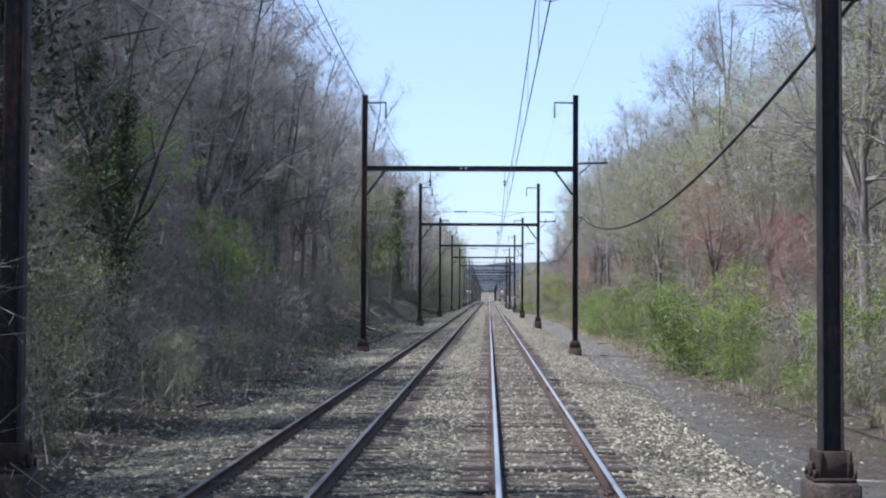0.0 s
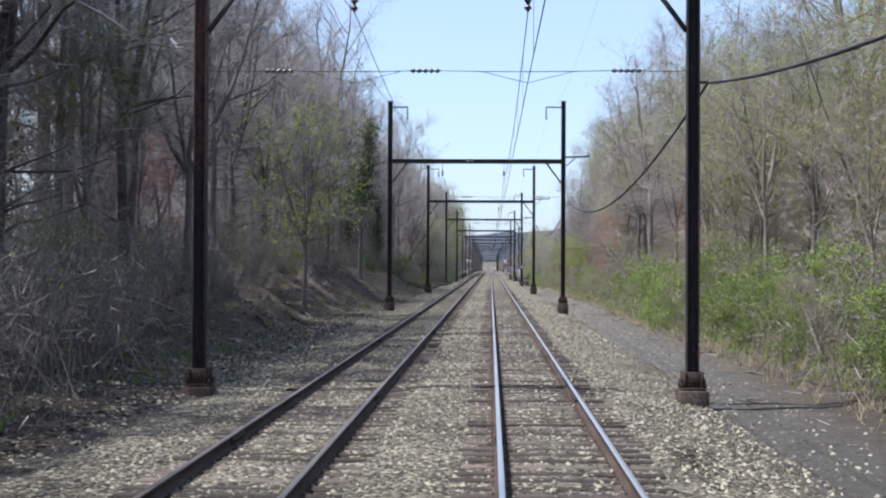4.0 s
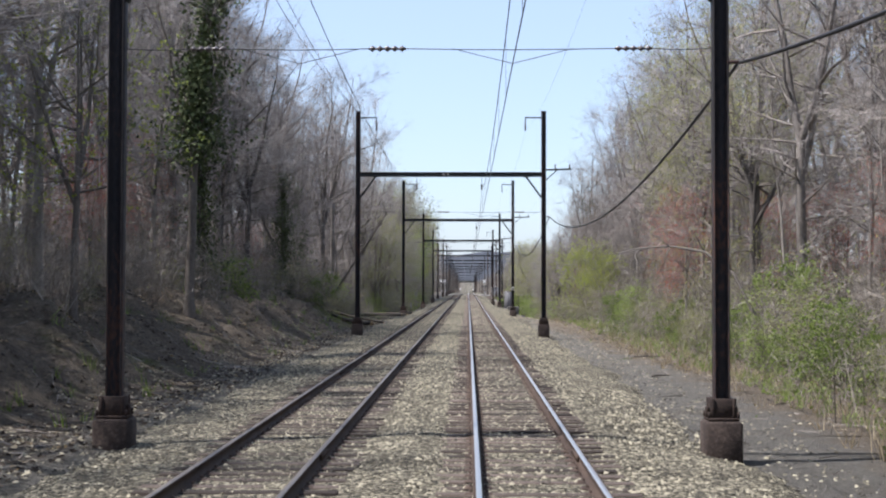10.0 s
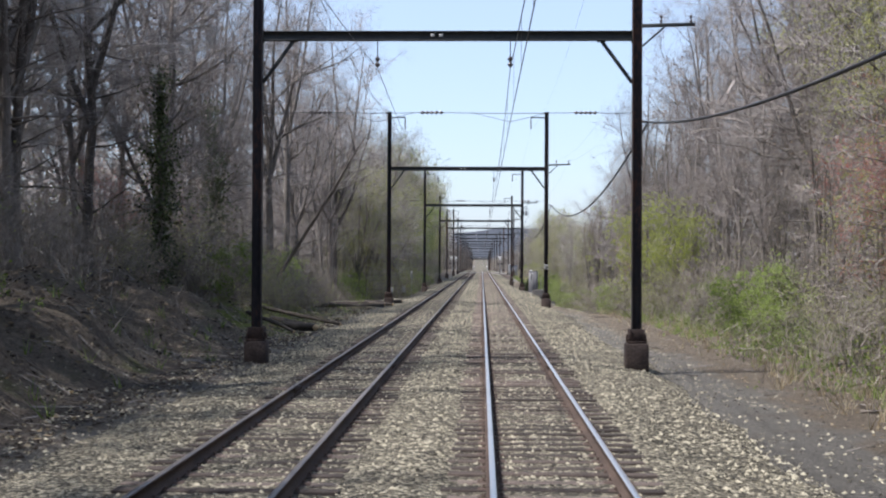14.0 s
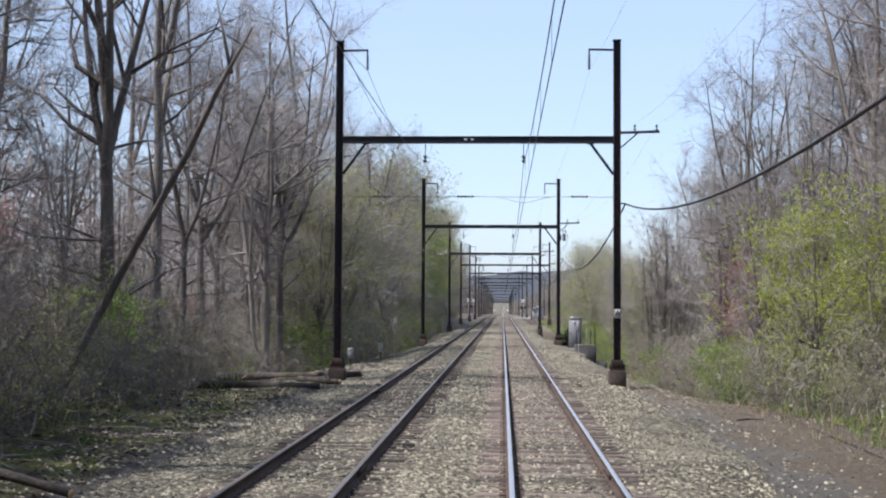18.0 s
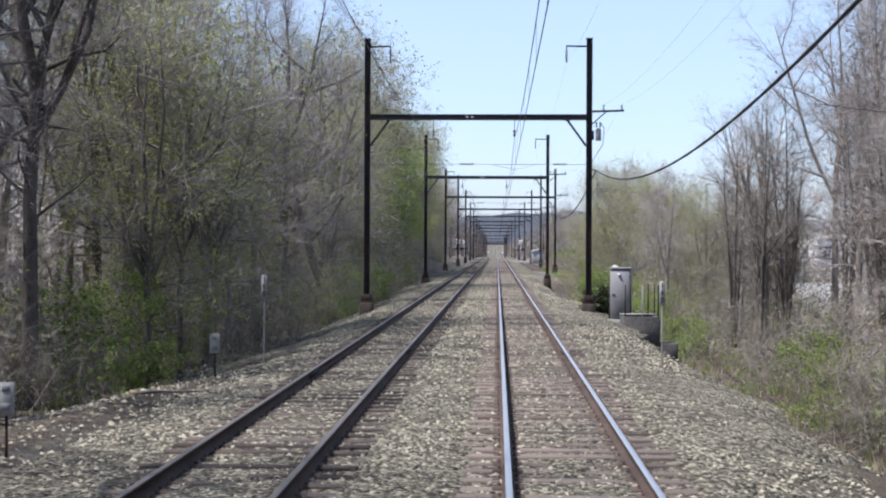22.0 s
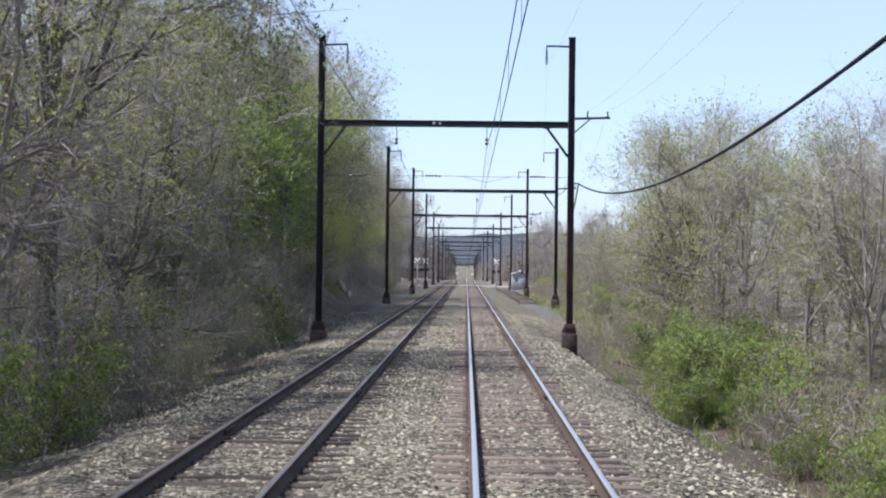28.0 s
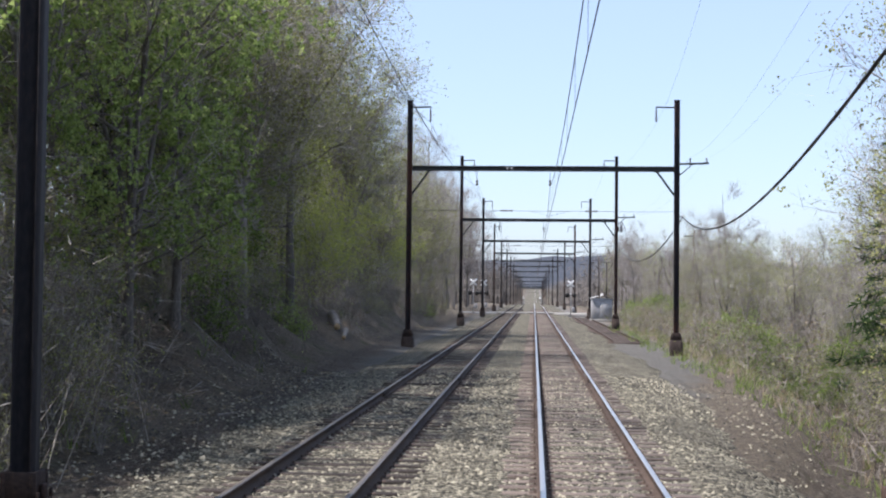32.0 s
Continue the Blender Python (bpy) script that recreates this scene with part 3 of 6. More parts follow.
def gantry(y, xl, xr, base, beam, top):
    g = thing("catenary_gantry", (0, y, 0), "dark steel portal with two poles on concrete footings", "catenary gantry", "gantries over the railway")
    base += 0.28
    for x, s in ((xl, 1), (xr, -1)):
        pole = part("pole", h_section(Shell(), base + 0.05, top), M_STEEL, g, at=(x, 0, 0))
        sh = Shell()
        box(sh, (0, 0, base - 0.45), (0.60, 0.60, 1.0), 0.04)
        part("footing", sh, M_CONCRETE, pole, "stained concrete footing")
        sh = Shell()
        box(sh, (0, 0, base + 0.08), (0.5, 0.46, 0.05), 0.01)
        for k in (-1, 1):
            box(sh, (k * 0.17, 0, base + 0.25), (0.05, 0.42, 0.34), 0.01)
            box(sh, (0, k * 0.17, base + 0.25), (0.42, 0.05, 0.34), 0.01)
            box(sh, (k * 0.235, 0.0, base + 0.19), (0.06, 0.12, 0.18), 0.02)
            for kk in (-1, 1):
                tube(sh, [(k * 0.24, kk * 0.2, base + 0.1), (k * 0.24, kk * 0.2, base + 0.2)], 0.022, 6)
        part("shoe", sh, M_STEELRUST, pole, "rusty bolted steel shoe")
        sh = Shell()
        box(sh, (0, 0, top + 0.02), (0.3, 0.3, 0.03), 0.006)
        part("cap", sh, M_STEEL, pole)
        # bracket with hanging insulator near the top
        sh = Shell()
        bar(sh, (s * 0.12, 0, top - 0.32), (s * 1.02, 0, top - 0.30), 0.07, 0.07)
        bar(sh, (s * 1.0, 0, top - 0.30), (s * 1.0, 0, top - 0.5), 0.05, 0.05)
        part("bracket", sh, M_BEAM, pole)
        part("insulator", HANG, M_GLAZE, pole, "ribbed brown insulator", at=(s * 1.0, 0, top - 0.48))
    sh = Shell()
    upright(sh, [(z, y) for y, z in h_profile(0.2, 0.25, 0.022, 0.016)], xl + 0.135, xr - 0.135)
    sh.v[0] = np.column_stack([sh.v[0][:, 2], sh.v[0][:, 1], sh.v[0][:, 0] + beam])
    part("beam", sh, M_BEAM, g)
    for k in (-0.13, 0.1):
        sh = Shell()
        box(sh, (-2.1 + k, -0.106, beam), (0.1, 0.006, 0.08), 0.002)
        part("number_plate", sh, M_PLATE, g, "small white plate on the beam")
    for x, s in ((xl, 1), (xr, -1)):
        sh = Shell()
        bar(sh, (x + s * 0.13, 0, beam - 1.25), (x + s * 0.95, 0, beam - 0.13), 0.09, 0.09)
        part("knee_brace", sh, M_BEAM, g)
        sh = Shell()
        box(sh, (x + s * 0.132, 0, beam), (0.02, 0.24, 0.34), 0.004)
        part("end_plate", sh, M_BEAM, g)
        sh = Shell()
        box(sh, (x + s * 0.95, 0, beam - 0.14), (0.24, 0.18, 0.03), 0.004)
        part("gusset", sh, M_BEAM, g)
    # outer cross-arm on the field side of the right pole
    sh = Shell()
    bar(sh, (xr + 0.1, -0.15, beam + 0.24), (xr + 1.5, -0.15, beam + 0.28), 0.09, 0.09)
    bar(sh, (xr + 0.12, -0.15, beam - 0.3), (xr + 0.72, -0.15, beam + 0.22), 0.05, 0.05)
    part("cross_arm", sh, M_BEAM, g)
    for x in (0.62, 1.4):
        part("insulator", PIN, M_GLAZE, g, "pin insulator", at=(xr + x, -0.15, beam + 0.3))
    # hangers for the two overhead lines
    for x in (-0.15, -3.7):
        sh = Shell()
        tube(sh, [(x, 0, beam - 0.12), (x, 0, beam - 0.55)], 0.014, 6)
        part("hanger", sh, M_STEEL, g)
        part("insulator", BELL, M_GLAZE, g, "bell-shaped hanging insulator", at=(x, 0, beam - 0.54))
    # span wire with insulators at contact wire height
    zc = beam - 2.05
    sh = Shell()
    for a, b in ((xl + 0.13, -5.55), (-4.93, -2.55), (-1.93, 1.55), (2.17, xr - 0.13)):
        xs = np.linspace(a, b, 5)
        tube(sh, np.column_stack([xs, 0 * xs, np.full(5, zc) - 0.02 * np.sin(np.linspace(0, np.pi, 5))]), 0.008, 4)
    for x in (-0.15, -3.7):
        xs = np.linspace(x - 1.0, x + 1.0, 9)
        tube(sh, np.column_stack([xs, 0 * xs, zc - 0.25 * (1 - np.abs(xs - x))]), 0.006, 4)
    part("span_wire", sh, M_WIRE, g)
    for x in (-4.93, -1.93, 2.17):
        part("insulator", SPAN_INS, M_GLAZE, g, "ribbed insulator in the span wire", at=(x, 0, zc))
    # cable clamp
    sh = Shell()
    bar(sh, (xr + 0.1, -0.1, beam - 2.3), (xr + 0.3, -0.1, beam - 2.3), 0.05, 0.05)
    part("cable_clamp", sh, M_STEEL, g)
    return g


for spec in GANTRIES:
    gantry(*spec)

# wires from gantry to gantry
WIRE_SETS = (
    ("messenger_wire", lambda g: -0.15, lambda g: g[4] - 0.85, 0.75, 0.011),
    ("contact_wire", lambda g: -0.15, lambda g: g[4] - 2.3, 0.04, 0.010),
    ("messenger_wire", lambda g: -3.7, lambda g: g[4] - 0.85, 0.75, 0.009),
    ("feeder_wire", lambda g: g[1] + 1.0, lambda g: g[5] - 1.05, 0.9, 0.009),
    ("feeder_wire", lambda g: g[2] - 1.0, lambda g: g[5] - 1.05, 0.9, 0.0028),
    ("ground_wire", lambda g: g[1], lambda g: g[5] + 0.05, 0.8, 0.011),
    ("signal_wire", lambda g: g[2] + 0.62, lambda g: g[4] + 0.55, 0.9, 0.0022),
    ("signal_wire", lambda g: g[2] + 1.4, lambda g: g[4] + 0.55, 0.9, 0.0022))


def strung(fx, fz, sag, n):
    """The path of a wire from gantry to gantry."""
    out = []
    for a, b in zip(GANTRIES[:-1], GANTRIES[1:]):
        u = np.linspace(0, 1, n)[:-1]
        x = fx(a) + (fx(b) - fx(a)) * u
        z = fz(a) + (fz(b) - fz(a)) * u - 4 * sag * u * (1 - u)
        out.append(np.column_stack([x, a[0] + (b[0] - a[0]) * u, z]))
    return np.concatenate(out)


for name, fx, fz, sag, r in WIRE_SETS:
    solid(name, tube(Shell(), strung(fx, fz, sag, 13), r, 5), M_WIRE, "thin overhead wire strung between the gantries", "overhead wire")
droppers = Shell()
for a, b in zip(GANTRIES[:-1], GANTRIES[1:]):
    for u in np.linspace(0.08, 0.92, 8):
        y = a[0] + (b[0] - a[0]) * u
        zb = a[4] + (b[4] - a[4]) * u
        tube(droppers, [(-0.15, y, zb - 2.32), (-0.15, y, zb - 0.85 - 3.0 * u * (1 - u))], 0.004, 4, False)
solid("dropper_wires", droppers, M_WIRE, "short vertical droppers between messenger and contact wire", "overhead wire", kind="stuff")
# the heavy wrapped cable on the right-hand poles
cable_path = strung(lambda g: g[2] + 0.3, lambda g: g[4] - 2.3, 1.45, 41)
solid("trackside_cable", tube(Shell(), cable_path, 0.026 + 0.006 * (np.arange(len(cable_path)) % 2), 7), M_CABLE, "heavy black wrapped cable sagging between the poles", "cable")

# ---- trees ----
def unit(v):
    return v / (np.linalg.norm(v, axis=-1, keepdims=True) + 1e-9)


def slivers(sh, base, tip, width, rs):
    """Thin pointed twigs, one triangle each."""
    d = unit(tip - base)
    side = unit(np.cross(d, rs.normal(size=d.shape))) * np.broadcast_to(width, (len(d),))[:, None] / 2
    v = np.stack([base - side, base + side, tip], 1).reshape(-1, 3)
    return sh.add(v, None, np.arange(len(v)).reshape(-1, 3))


def flecks(sh, at, size, rs):
    """Small loose leaves, one pointed blade each."""
    a = unit(rs.normal(size=at.shape)) * (size * rs.uniform(0.6, 1.3, len(at)))[:, None]
    b = unit(np.cross(a, rs.normal(size=at.shape))) * (size * 0.42 * rs.uniform(0.7, 1.3, len(at)))[:, None]
    v = np.stack([at - a / 2 - b, at - a / 2 + b, at + a / 2], 1).reshape(-1, 3)
    return sh.add(v, None, np.arange(len(v)).reshape(-1, 3))


def tree(name, label, seed, height, radius, spread, base_u, limbs, twigs, leaf=None, leaves=0, leaf_size=0.14, bark=None, stems=1, leaders=3, lean=0.0, vine=0, vine_from=0.0, up=0.6, twig_len=1.0, twig_w=0.016, category="tree", twig_mat=None, splay=0.5, stout=1.0):
    """A trunk that forks into leaders, limbs and branches on them, and a crown of fine twigs with loose leaves."""
    rs = np.random.RandomState(seed)
    root = thing(name, (0, 0, 0), label, category, "trackside trees" if category == "tree" else "trackside shrubs")
    wood, crown = Shell(), Shell()
    pts, dirs, trunk_pts, axes = [], [], [], []
    u = np.linspace(0, 1, 7)
    for s in range(stems):
        az = rs.uniform(0, 2 * np.pi)
        ln = lean + (rs.uniform(0.16, 1.0) * splay if stems > 1 else rs.uniform(0, 0.06))
        h = height * (1 if s == 0 else rs.uniform(0.55, 1.0))
        fork = 1.0 if stems > 1 else rs.uniform(0.34, 0.5)
        wob = np.cumsum(rs.normal(0, 0.02 * h / 3, (7, 2)), 0) * u[:, None]
        path = np.column_stack([np.cos(az) * ln * h * (u * fork) ** 1.2 + wob[:, 0] * fork, np.sin(az) * ln * h * (u * fork) ** 1.2 + wob[:, 1] * fork, h * fork * u - 0.4 * (1 - u)])
        r0 = radius / stems ** 0.5
        rad = r0 * (1 - (0.92 if stems > 1 else 0.35) * u) * (1 + 0.5 * np.exp(-u * 14))
        tube(wood, path, rad, 7 if stems == 1 else 4, False)
        trunk_pts.append(path)
        if stems > 1:
            axes.append((path, rad, base_u))
            continue
        for k in range(leaders):
            a2 = az + k * 2 * np.pi / leaders + rs.uniform(-0.6, 0.6)
            tilt = rs.uniform(0.12, 0.42) * (0.4 if k == 0 else 1)
            L = h * (1 - fork) * rs.uniform(0.82, 1.05) * (1.0 if k == 0 else 0.92)
            start = 5 if k < 2 else 4
            wob = np.cumsum(rs.normal(0, 0.03 * L / 2, (7, 3)), 0) * u[:, None]
            lp = path[min(6, start + 1)] + np.column_stack([np.cos(a2) * np.sin(tilt) * L * u ** 0.8, np.sin(a2) * np.sin(tilt) * L * u ** 0.8, L * u]) + wob
            lr = r0 * 0.66 * (0.85 if k else 1) * (1 - 0.9 * u) * stout ** 0.5 + 0.006
            tube(wood, lp, lr, 5, False)
            axes.append((lp, lr, 0.02))
        for k in range(int(limbs * 0.25)):
            uu = rs.uniform(max(base_u / fork, 0.3), 1.0)
            p0 = np.array([np.interp(min(uu, 1), u, path[:, c]) for c in range(3)])
            a2 = rs.uniform(0, 2 * np.pi)
            el = rs.uniform(0.0, 0.6)
            L = spread * rs.uniform(0.5, 0.9)
            d0 = np.array([np.cos(a2) * np.cos(el), np.sin(a2) * np.cos(el), np.sin(el)])
            lp = p0 + d0 * (L * u)[:, None] + np.cumsum(rs.normal(0, 0.04 * L, (7, 3)), 0) * u[:, None]
            tube(wood, lp[::2], 0.2 * r0 * (1 - 0.85 * u[::2]) + 0.006, 4, False)
            pts.append(lp[2:])
            dirs.append(np.repeat(d0[None], 5, 0))
    per = max(2, limbs // len(axes))
    t = np.linspace(0, 1, 4)
    for path, rad, bu in axes:
        for i in range(per):
            uu = bu + (0.96 - bu) * ((i + rs.uniform(0, 1)) / per)
            p0 = np.array([np.interp(uu, u, path[:, c]) for c in range(3)])
            rr = np.interp(uu, u, rad) * rs.uniform(0.42, 0.75) * stout
            a = i * 2.4 + rs.uniform(-0.7, 0.7)
            L = spread * (0.45 + 0.6 * np.sin(np.pi * min(1, 0.25 + 0.72 * uu))) * rs.uniform(0.55, 1.15)
            el = up + 0.3 * uu + rs.normal(0, 0.2)
            d0 = np.array([np.cos(a) * np.cos(el), np.sin(a) * np.cos(el), np.sin(el)])
            bend = np.cumsum(rs.normal(0, 0.10 * L, (4, 3)), 0) * t[:, None]
            lp = p0 + d0 * (L * t)[:, None] + np.array([0, 0, 0.12 * L]) * (t ** 2)[:, None] + bend
            tube(wood, lp, rr * (1 - 0.85 * t) + 0.007, 3, False)
            for b in range(3):
                tb = rs.uniform(0.2, 0.98)
                q0 = np.array([np.interp(tb, t, lp[:, c]) for c in range(3)])
                bd = unit(d0 + rs.normal(0, 0.65, 3) + np.array([0, 0, 0.15]))
                BL = L * rs.uniform(0.3, 0.6)
                tt = np.linspace(0, 1, 3)
                bp = q0 + bd * (BL * tt)[:, None] + np.cumsum(rs.normal(0, 0.05 * BL, (3, 3)), 0) * tt[:, None]
                tube(crown, bp, (rr * 0.4) * (1 - 0.8 * tt) + 0.006, 3, False)
                pts.append(bp[1:])
                dirs.append(np.repeat(bd[None], 2, 0))
            pts.append(lp[1:])
            dirs.append(np.repeat(d0[None], 3, 0))
    P, D = np.concatenate(pts), np.concatenate(dirs)
    half = twigs // 3
    pick = rs.randint(0, len(P), half)
    b0 = P[pick] + rs.normal(0, 0.1, (half, 3))
    d = unit(D[pick] + rs.normal(0, 0.75, (half, 3)) + np.array([0, 0, 0.15]))
    t0 = b0 + d * (twig_len * rs.uniform(0.6, 1.6, half))[:, None]
    slivers(crown, b0, t0, twig_w * rs.uniform(0.7, 1.4, half), rs)
    pk = rs.randint(0, half, twigs - half)
    b1 = b0[pk] + (t0[pk] - b0[pk]) * rs.uniform(0.2, 0.95, len(pk))[:, None]
    t1 = b1 + unit(d[pk] + rs.normal(0, 0.85, (len(pk), 3))) * (twig_len * 0.65 * rs.uniform(0.5, 1.4, len(pk)))[:, None]
    slivers(crown, b1, t1, twig_w * 0.75 * rs.uniform(0.7, 1.3, len(pk)), rs)
    part("trunk", wood, bark or M_BARK, root, smooth=True)
    part("crown", crown, twig_mat or M_TWIG, root)
    if leaves:
        ends = np.concatenate([t0, t1])
        at = ends[rs.randint(0, len(ends), leaves)] + rs.normal(0, 0.05, (leaves, 3))
        part("foliage", flecks(Shell(), at, leaf_size, rs), leaf, root)
    if vine:
        path = np.concatenate([trunk_pts[0], axes[0][0][1:]])
        uu = rs.uniform(vine_from, 0.85, vine)
        c = np.column_stack([np.interp(uu, np.linspace(0, 1, len(path)), path[:, k]) for k in range(3)])
        lump = 0.7 + 0.5 * np.sin(uu * 23) * np.sin(uu * 9 + 1)
        r = rs.gamma(2.2, 0.40, vine) * (1.15 - 0.5 * uu) * lump
        az = rs.uniform(0, 2 * np.pi, vine)
        at = c + np.column_stack([np.cos(az) * r, np.sin(az) * r, rs.normal(0, 0.4, vine)])
        part("vine", flecks(Shell(), at, 0.17, rs), M_VINE, root, "dark evergreen climbing vine")
    return root


def conifer(seed, height):
    rs = np.random.RandomState(seed)
    root = thing("conifer_tree", (0, 0, 0), "dark green young conifer among bare trees", "tree", "trackside trees")
    wood, needles = Shell(), Shell()
    tube(wood, [(0, 0, -0.3), (0, 0, height * 0.5), (0, 0, height)], [0.16, 0.1, 0.02], 6)
    for i in range(90):
        u = rs.uniform(0.12, 0.99)
        a = rs.uniform(0, 2 * np.pi)
        L = height * 0.24 * (1.05 - u) * rs.uniform(0.7, 1.2)
        p0 = np.array([0, 0, height * u])
        tip = p0 + np.array([np.cos(a) * L, np.sin(a) * L, -0.12 * L])
        tube(wood, [p0, tip], [0.03, 0.008], 3, False)
        k = 40
        t = rs.uniform(0.15, 1, k)
        b = p0 + (tip - p0) * t[:, None]
        slivers(needles, b, b + unit(rs.normal(size=(k, 3)) + unit(tip - p0) * 0.8) * 0.42, 0.07, rs)
    part("trunk", wood, M_DARKBARK, root)
    part("needles", needles, M_PINE, root)
    return root


def prototypes():
    P = {}
    P["bare"] = [tree("bare_tree", "tall leafless grey hardwood tree in early spring", 11 + i, 18.5 + i, 0.22, 3.5, 0.2, 28, 8600, M_TAN, 300, 0.09, leaders=3 + i % 2, up=0.5, twig_w=0.0105) for i in range(4)]
    P["oak"] = [tree("bare_tree", "stout leafless tree with dark crooked limbs", 21 + i, 18.5 + i, 0.22, 3.6, 0.25, 34, 6500, M_TAN, 150, 0.09, bark=M_MIDBARK, leaders=4, up=0.6, twig_w=0.011, stout=1.15) for i in range(3)]
    P["dark"] = [tree("bare_tree", "dark-barked leafless tree with tangled twigs", 31 + i, 17 + 1.5 * i, 0.24, 3.7, 0.15, 30, 8600, M_TAN, 150, 0.09, bark=M_DARKBARK, leaders=4, up=0.45, twig_w=0.011, stout=1.05) for i in range(3)]
    P["mass"] = [tree("bare_tree", "leafless tree with a thick mesh of grey twigs", 41 + i, 17 + 1.5 * i, 0.2, 3.8, 0.12, 20, 13500, M_TAN, 100, 0.08, leaders=4, up=0.35, twig_w=0.015, twig_len=0.9) for i in range(3)]
    P["slim"] = [tree("slender_tree", "slender leafless sapling with a straight pale trunk", 51 + i, 13 + i, 0.10, 2.1, 0.3, 17, 2800, M_TAN, 250, 0.08, leaders=2, up=0.75, twig_w=0.013) for i in range(3)]
    P["clump"] = [tree("bare_tree", "clump of dark upright leafless stems", 61 + i, 12 + i, 0.24, 2.0, 0.3, 32, 3600, M_TAN, 100, 0.08, bark=M_DARKBARK, stems=5, up=0.95, twig_w=0.013, twig_mat=M_BRUSH, splay=0.16) for i in range(3)]
    P["red"] = [tree("budding_maple_tree", "maple tree hazed with red spring buds", 71 + i, 14 + 2 * i, 0.16, 3.3, 0.2, 22, 4600, M_RED, 13000, 0.066, leaders=4, up=0.5, twig_w=0.014) for i in range(2)]
    P["olive"] = [tree("budding_tree", "tree with a thin haze of pale green young leaves", 91 + i, 14 + 2 * i, 0.16, 3.3, 0.12, 24, 6200, M_OLIVE, 16000, 0.062, leaders=4, up=0.6, twig_w=0.014) for i in range(3)]
    P["green"] = [tree("leafing_tree", "tree with bright green young leaves", 111 + i, 10 + 3 * i, 0.14, 3.4, 0.08, 24, 2200, M_LEAF, 14000, 0.09, leaders=4, up=0.4) for i in range(2)]
    P["lime"] = [tree("lime_green_tree", "small spreading tree in bright yellow-green leaf", 121 + i, 7.0 + i, 0.12, 2.6, 0.05, 26, 1800, M_LIME, 20000, 0.07, leaders=5, up=0.3) for i in range(2)]
    P["limehigh"] = [tree("lime_green_tree", "slender tree with yellow-green leaves high on its limbs", 128, 9.4, 0.13, 2.3, 0.75, 22, 1600, M_LIME, 4200, 0.09, bark=M_DARKBARK, leaders=4, up=0.35)]
    P["pale"] = [tree("pale_leafing_tree", "rounded tree in a soft haze of pale olive leaves", 125 + i, 9.0 + i, 0.14, 2.9, 0.08, 26, 6500, M_OLIVE, 16000, 0.064, leaders=5, up=0.45, twig_w=0.014) for i in range(2)]
    P["vine"] = [tree("vine_covered_tree", "leafless tree wrapped in dark evergreen vine", 131 + i, 17 + i, 0.24, 3.2, 0.3, 22, 3800, bark=M_DARKBARK, vine=6500) for i in range(2)]
    P["vinehigh"] = [tree("vine_covered_tree", "leafless tree with a dark mass of evergreen vine high up", 137, 15, 0.2, 3.0, 0.3, 20, 3000, bark=M_DARKBARK, vine=6500, vine_from=0.42)]
    P["brush"] = [tree("brush_shrub", "tangled leafless brown brush", 151 + i, 4.2 + 0.8 * i, 0.05, 1.5, 0.1, 18, 2000, M_TAN, 160, 0.08, stems=6, up=0.5, twig_len=0.9, twig_w=0.015, category="shrub", twig_mat=M_BRUSH) for i in range(3)]
    P["mixed"] = [tree("budding_shrub", "multi-stemmed shrub with sparse olive young leaves", 171 + i, 3.8 + 0.8 * i, 0.05, 1.5, 0.08, 18, 1700, M_OLIVE, 2400, 0.075, stems=6, up=0.5, twig_len=0.8, twig_w=0.015, category="shrub", twig_mat=M_BRUSH) for i in range(3)]
    P["lush"] = [tree("green_shrub", "low shrub thick with fresh green leaves", 191 + i, 2.0 + 0.5 * i, 0.03, 1.2, 0.05, 18, 700, M_GREEN, 3600, 0.085, stems=6, up=0.5, twig_len=0.5, twig_w=0.014, category="shrub", twig_mat=M_BRUSH) for i in range(3)]
    P["ivy"] = [tree("leafy_evergreen_tree", "tree thickly clothed in dark green glossy leaves", 221 + i, 11.5 + i, 0.16, 3.0, 0.05, 30, 2000, M_IVY, 17000, 0.115, leaders=5, up=0.35) for i in range(2)]
    P["cone"] = [conifer(211, 9.0)]
    return P


PROTO = prototypes()
used = set()
plant_rs = np.random.RandomState(5)


def plant(kind, x, y, scale=1.0, which=None):
    options = PROTO[kind]
    ob = options[plant_rs.randint(len(options)) if which is None else which]
    m = pose(x, y, float(land(x, y)), 0, 0, plant_rs.uniform(0, 360)) @ Matrix.Diagonal((scale, scale, scale * plant_rs.uniform(0.92, 1.08), 1))
    if ob.name in used:
        return copy_thing(ob, m)
    used.add(ob.name)
    ob.matrix_basis = m
    return ob


def choose(mix):
    names, weights = zip(*mix.items())
    w = np.array(weights, float)
    return names[plant_rs.choice(len(names), p=w / w.sum())]


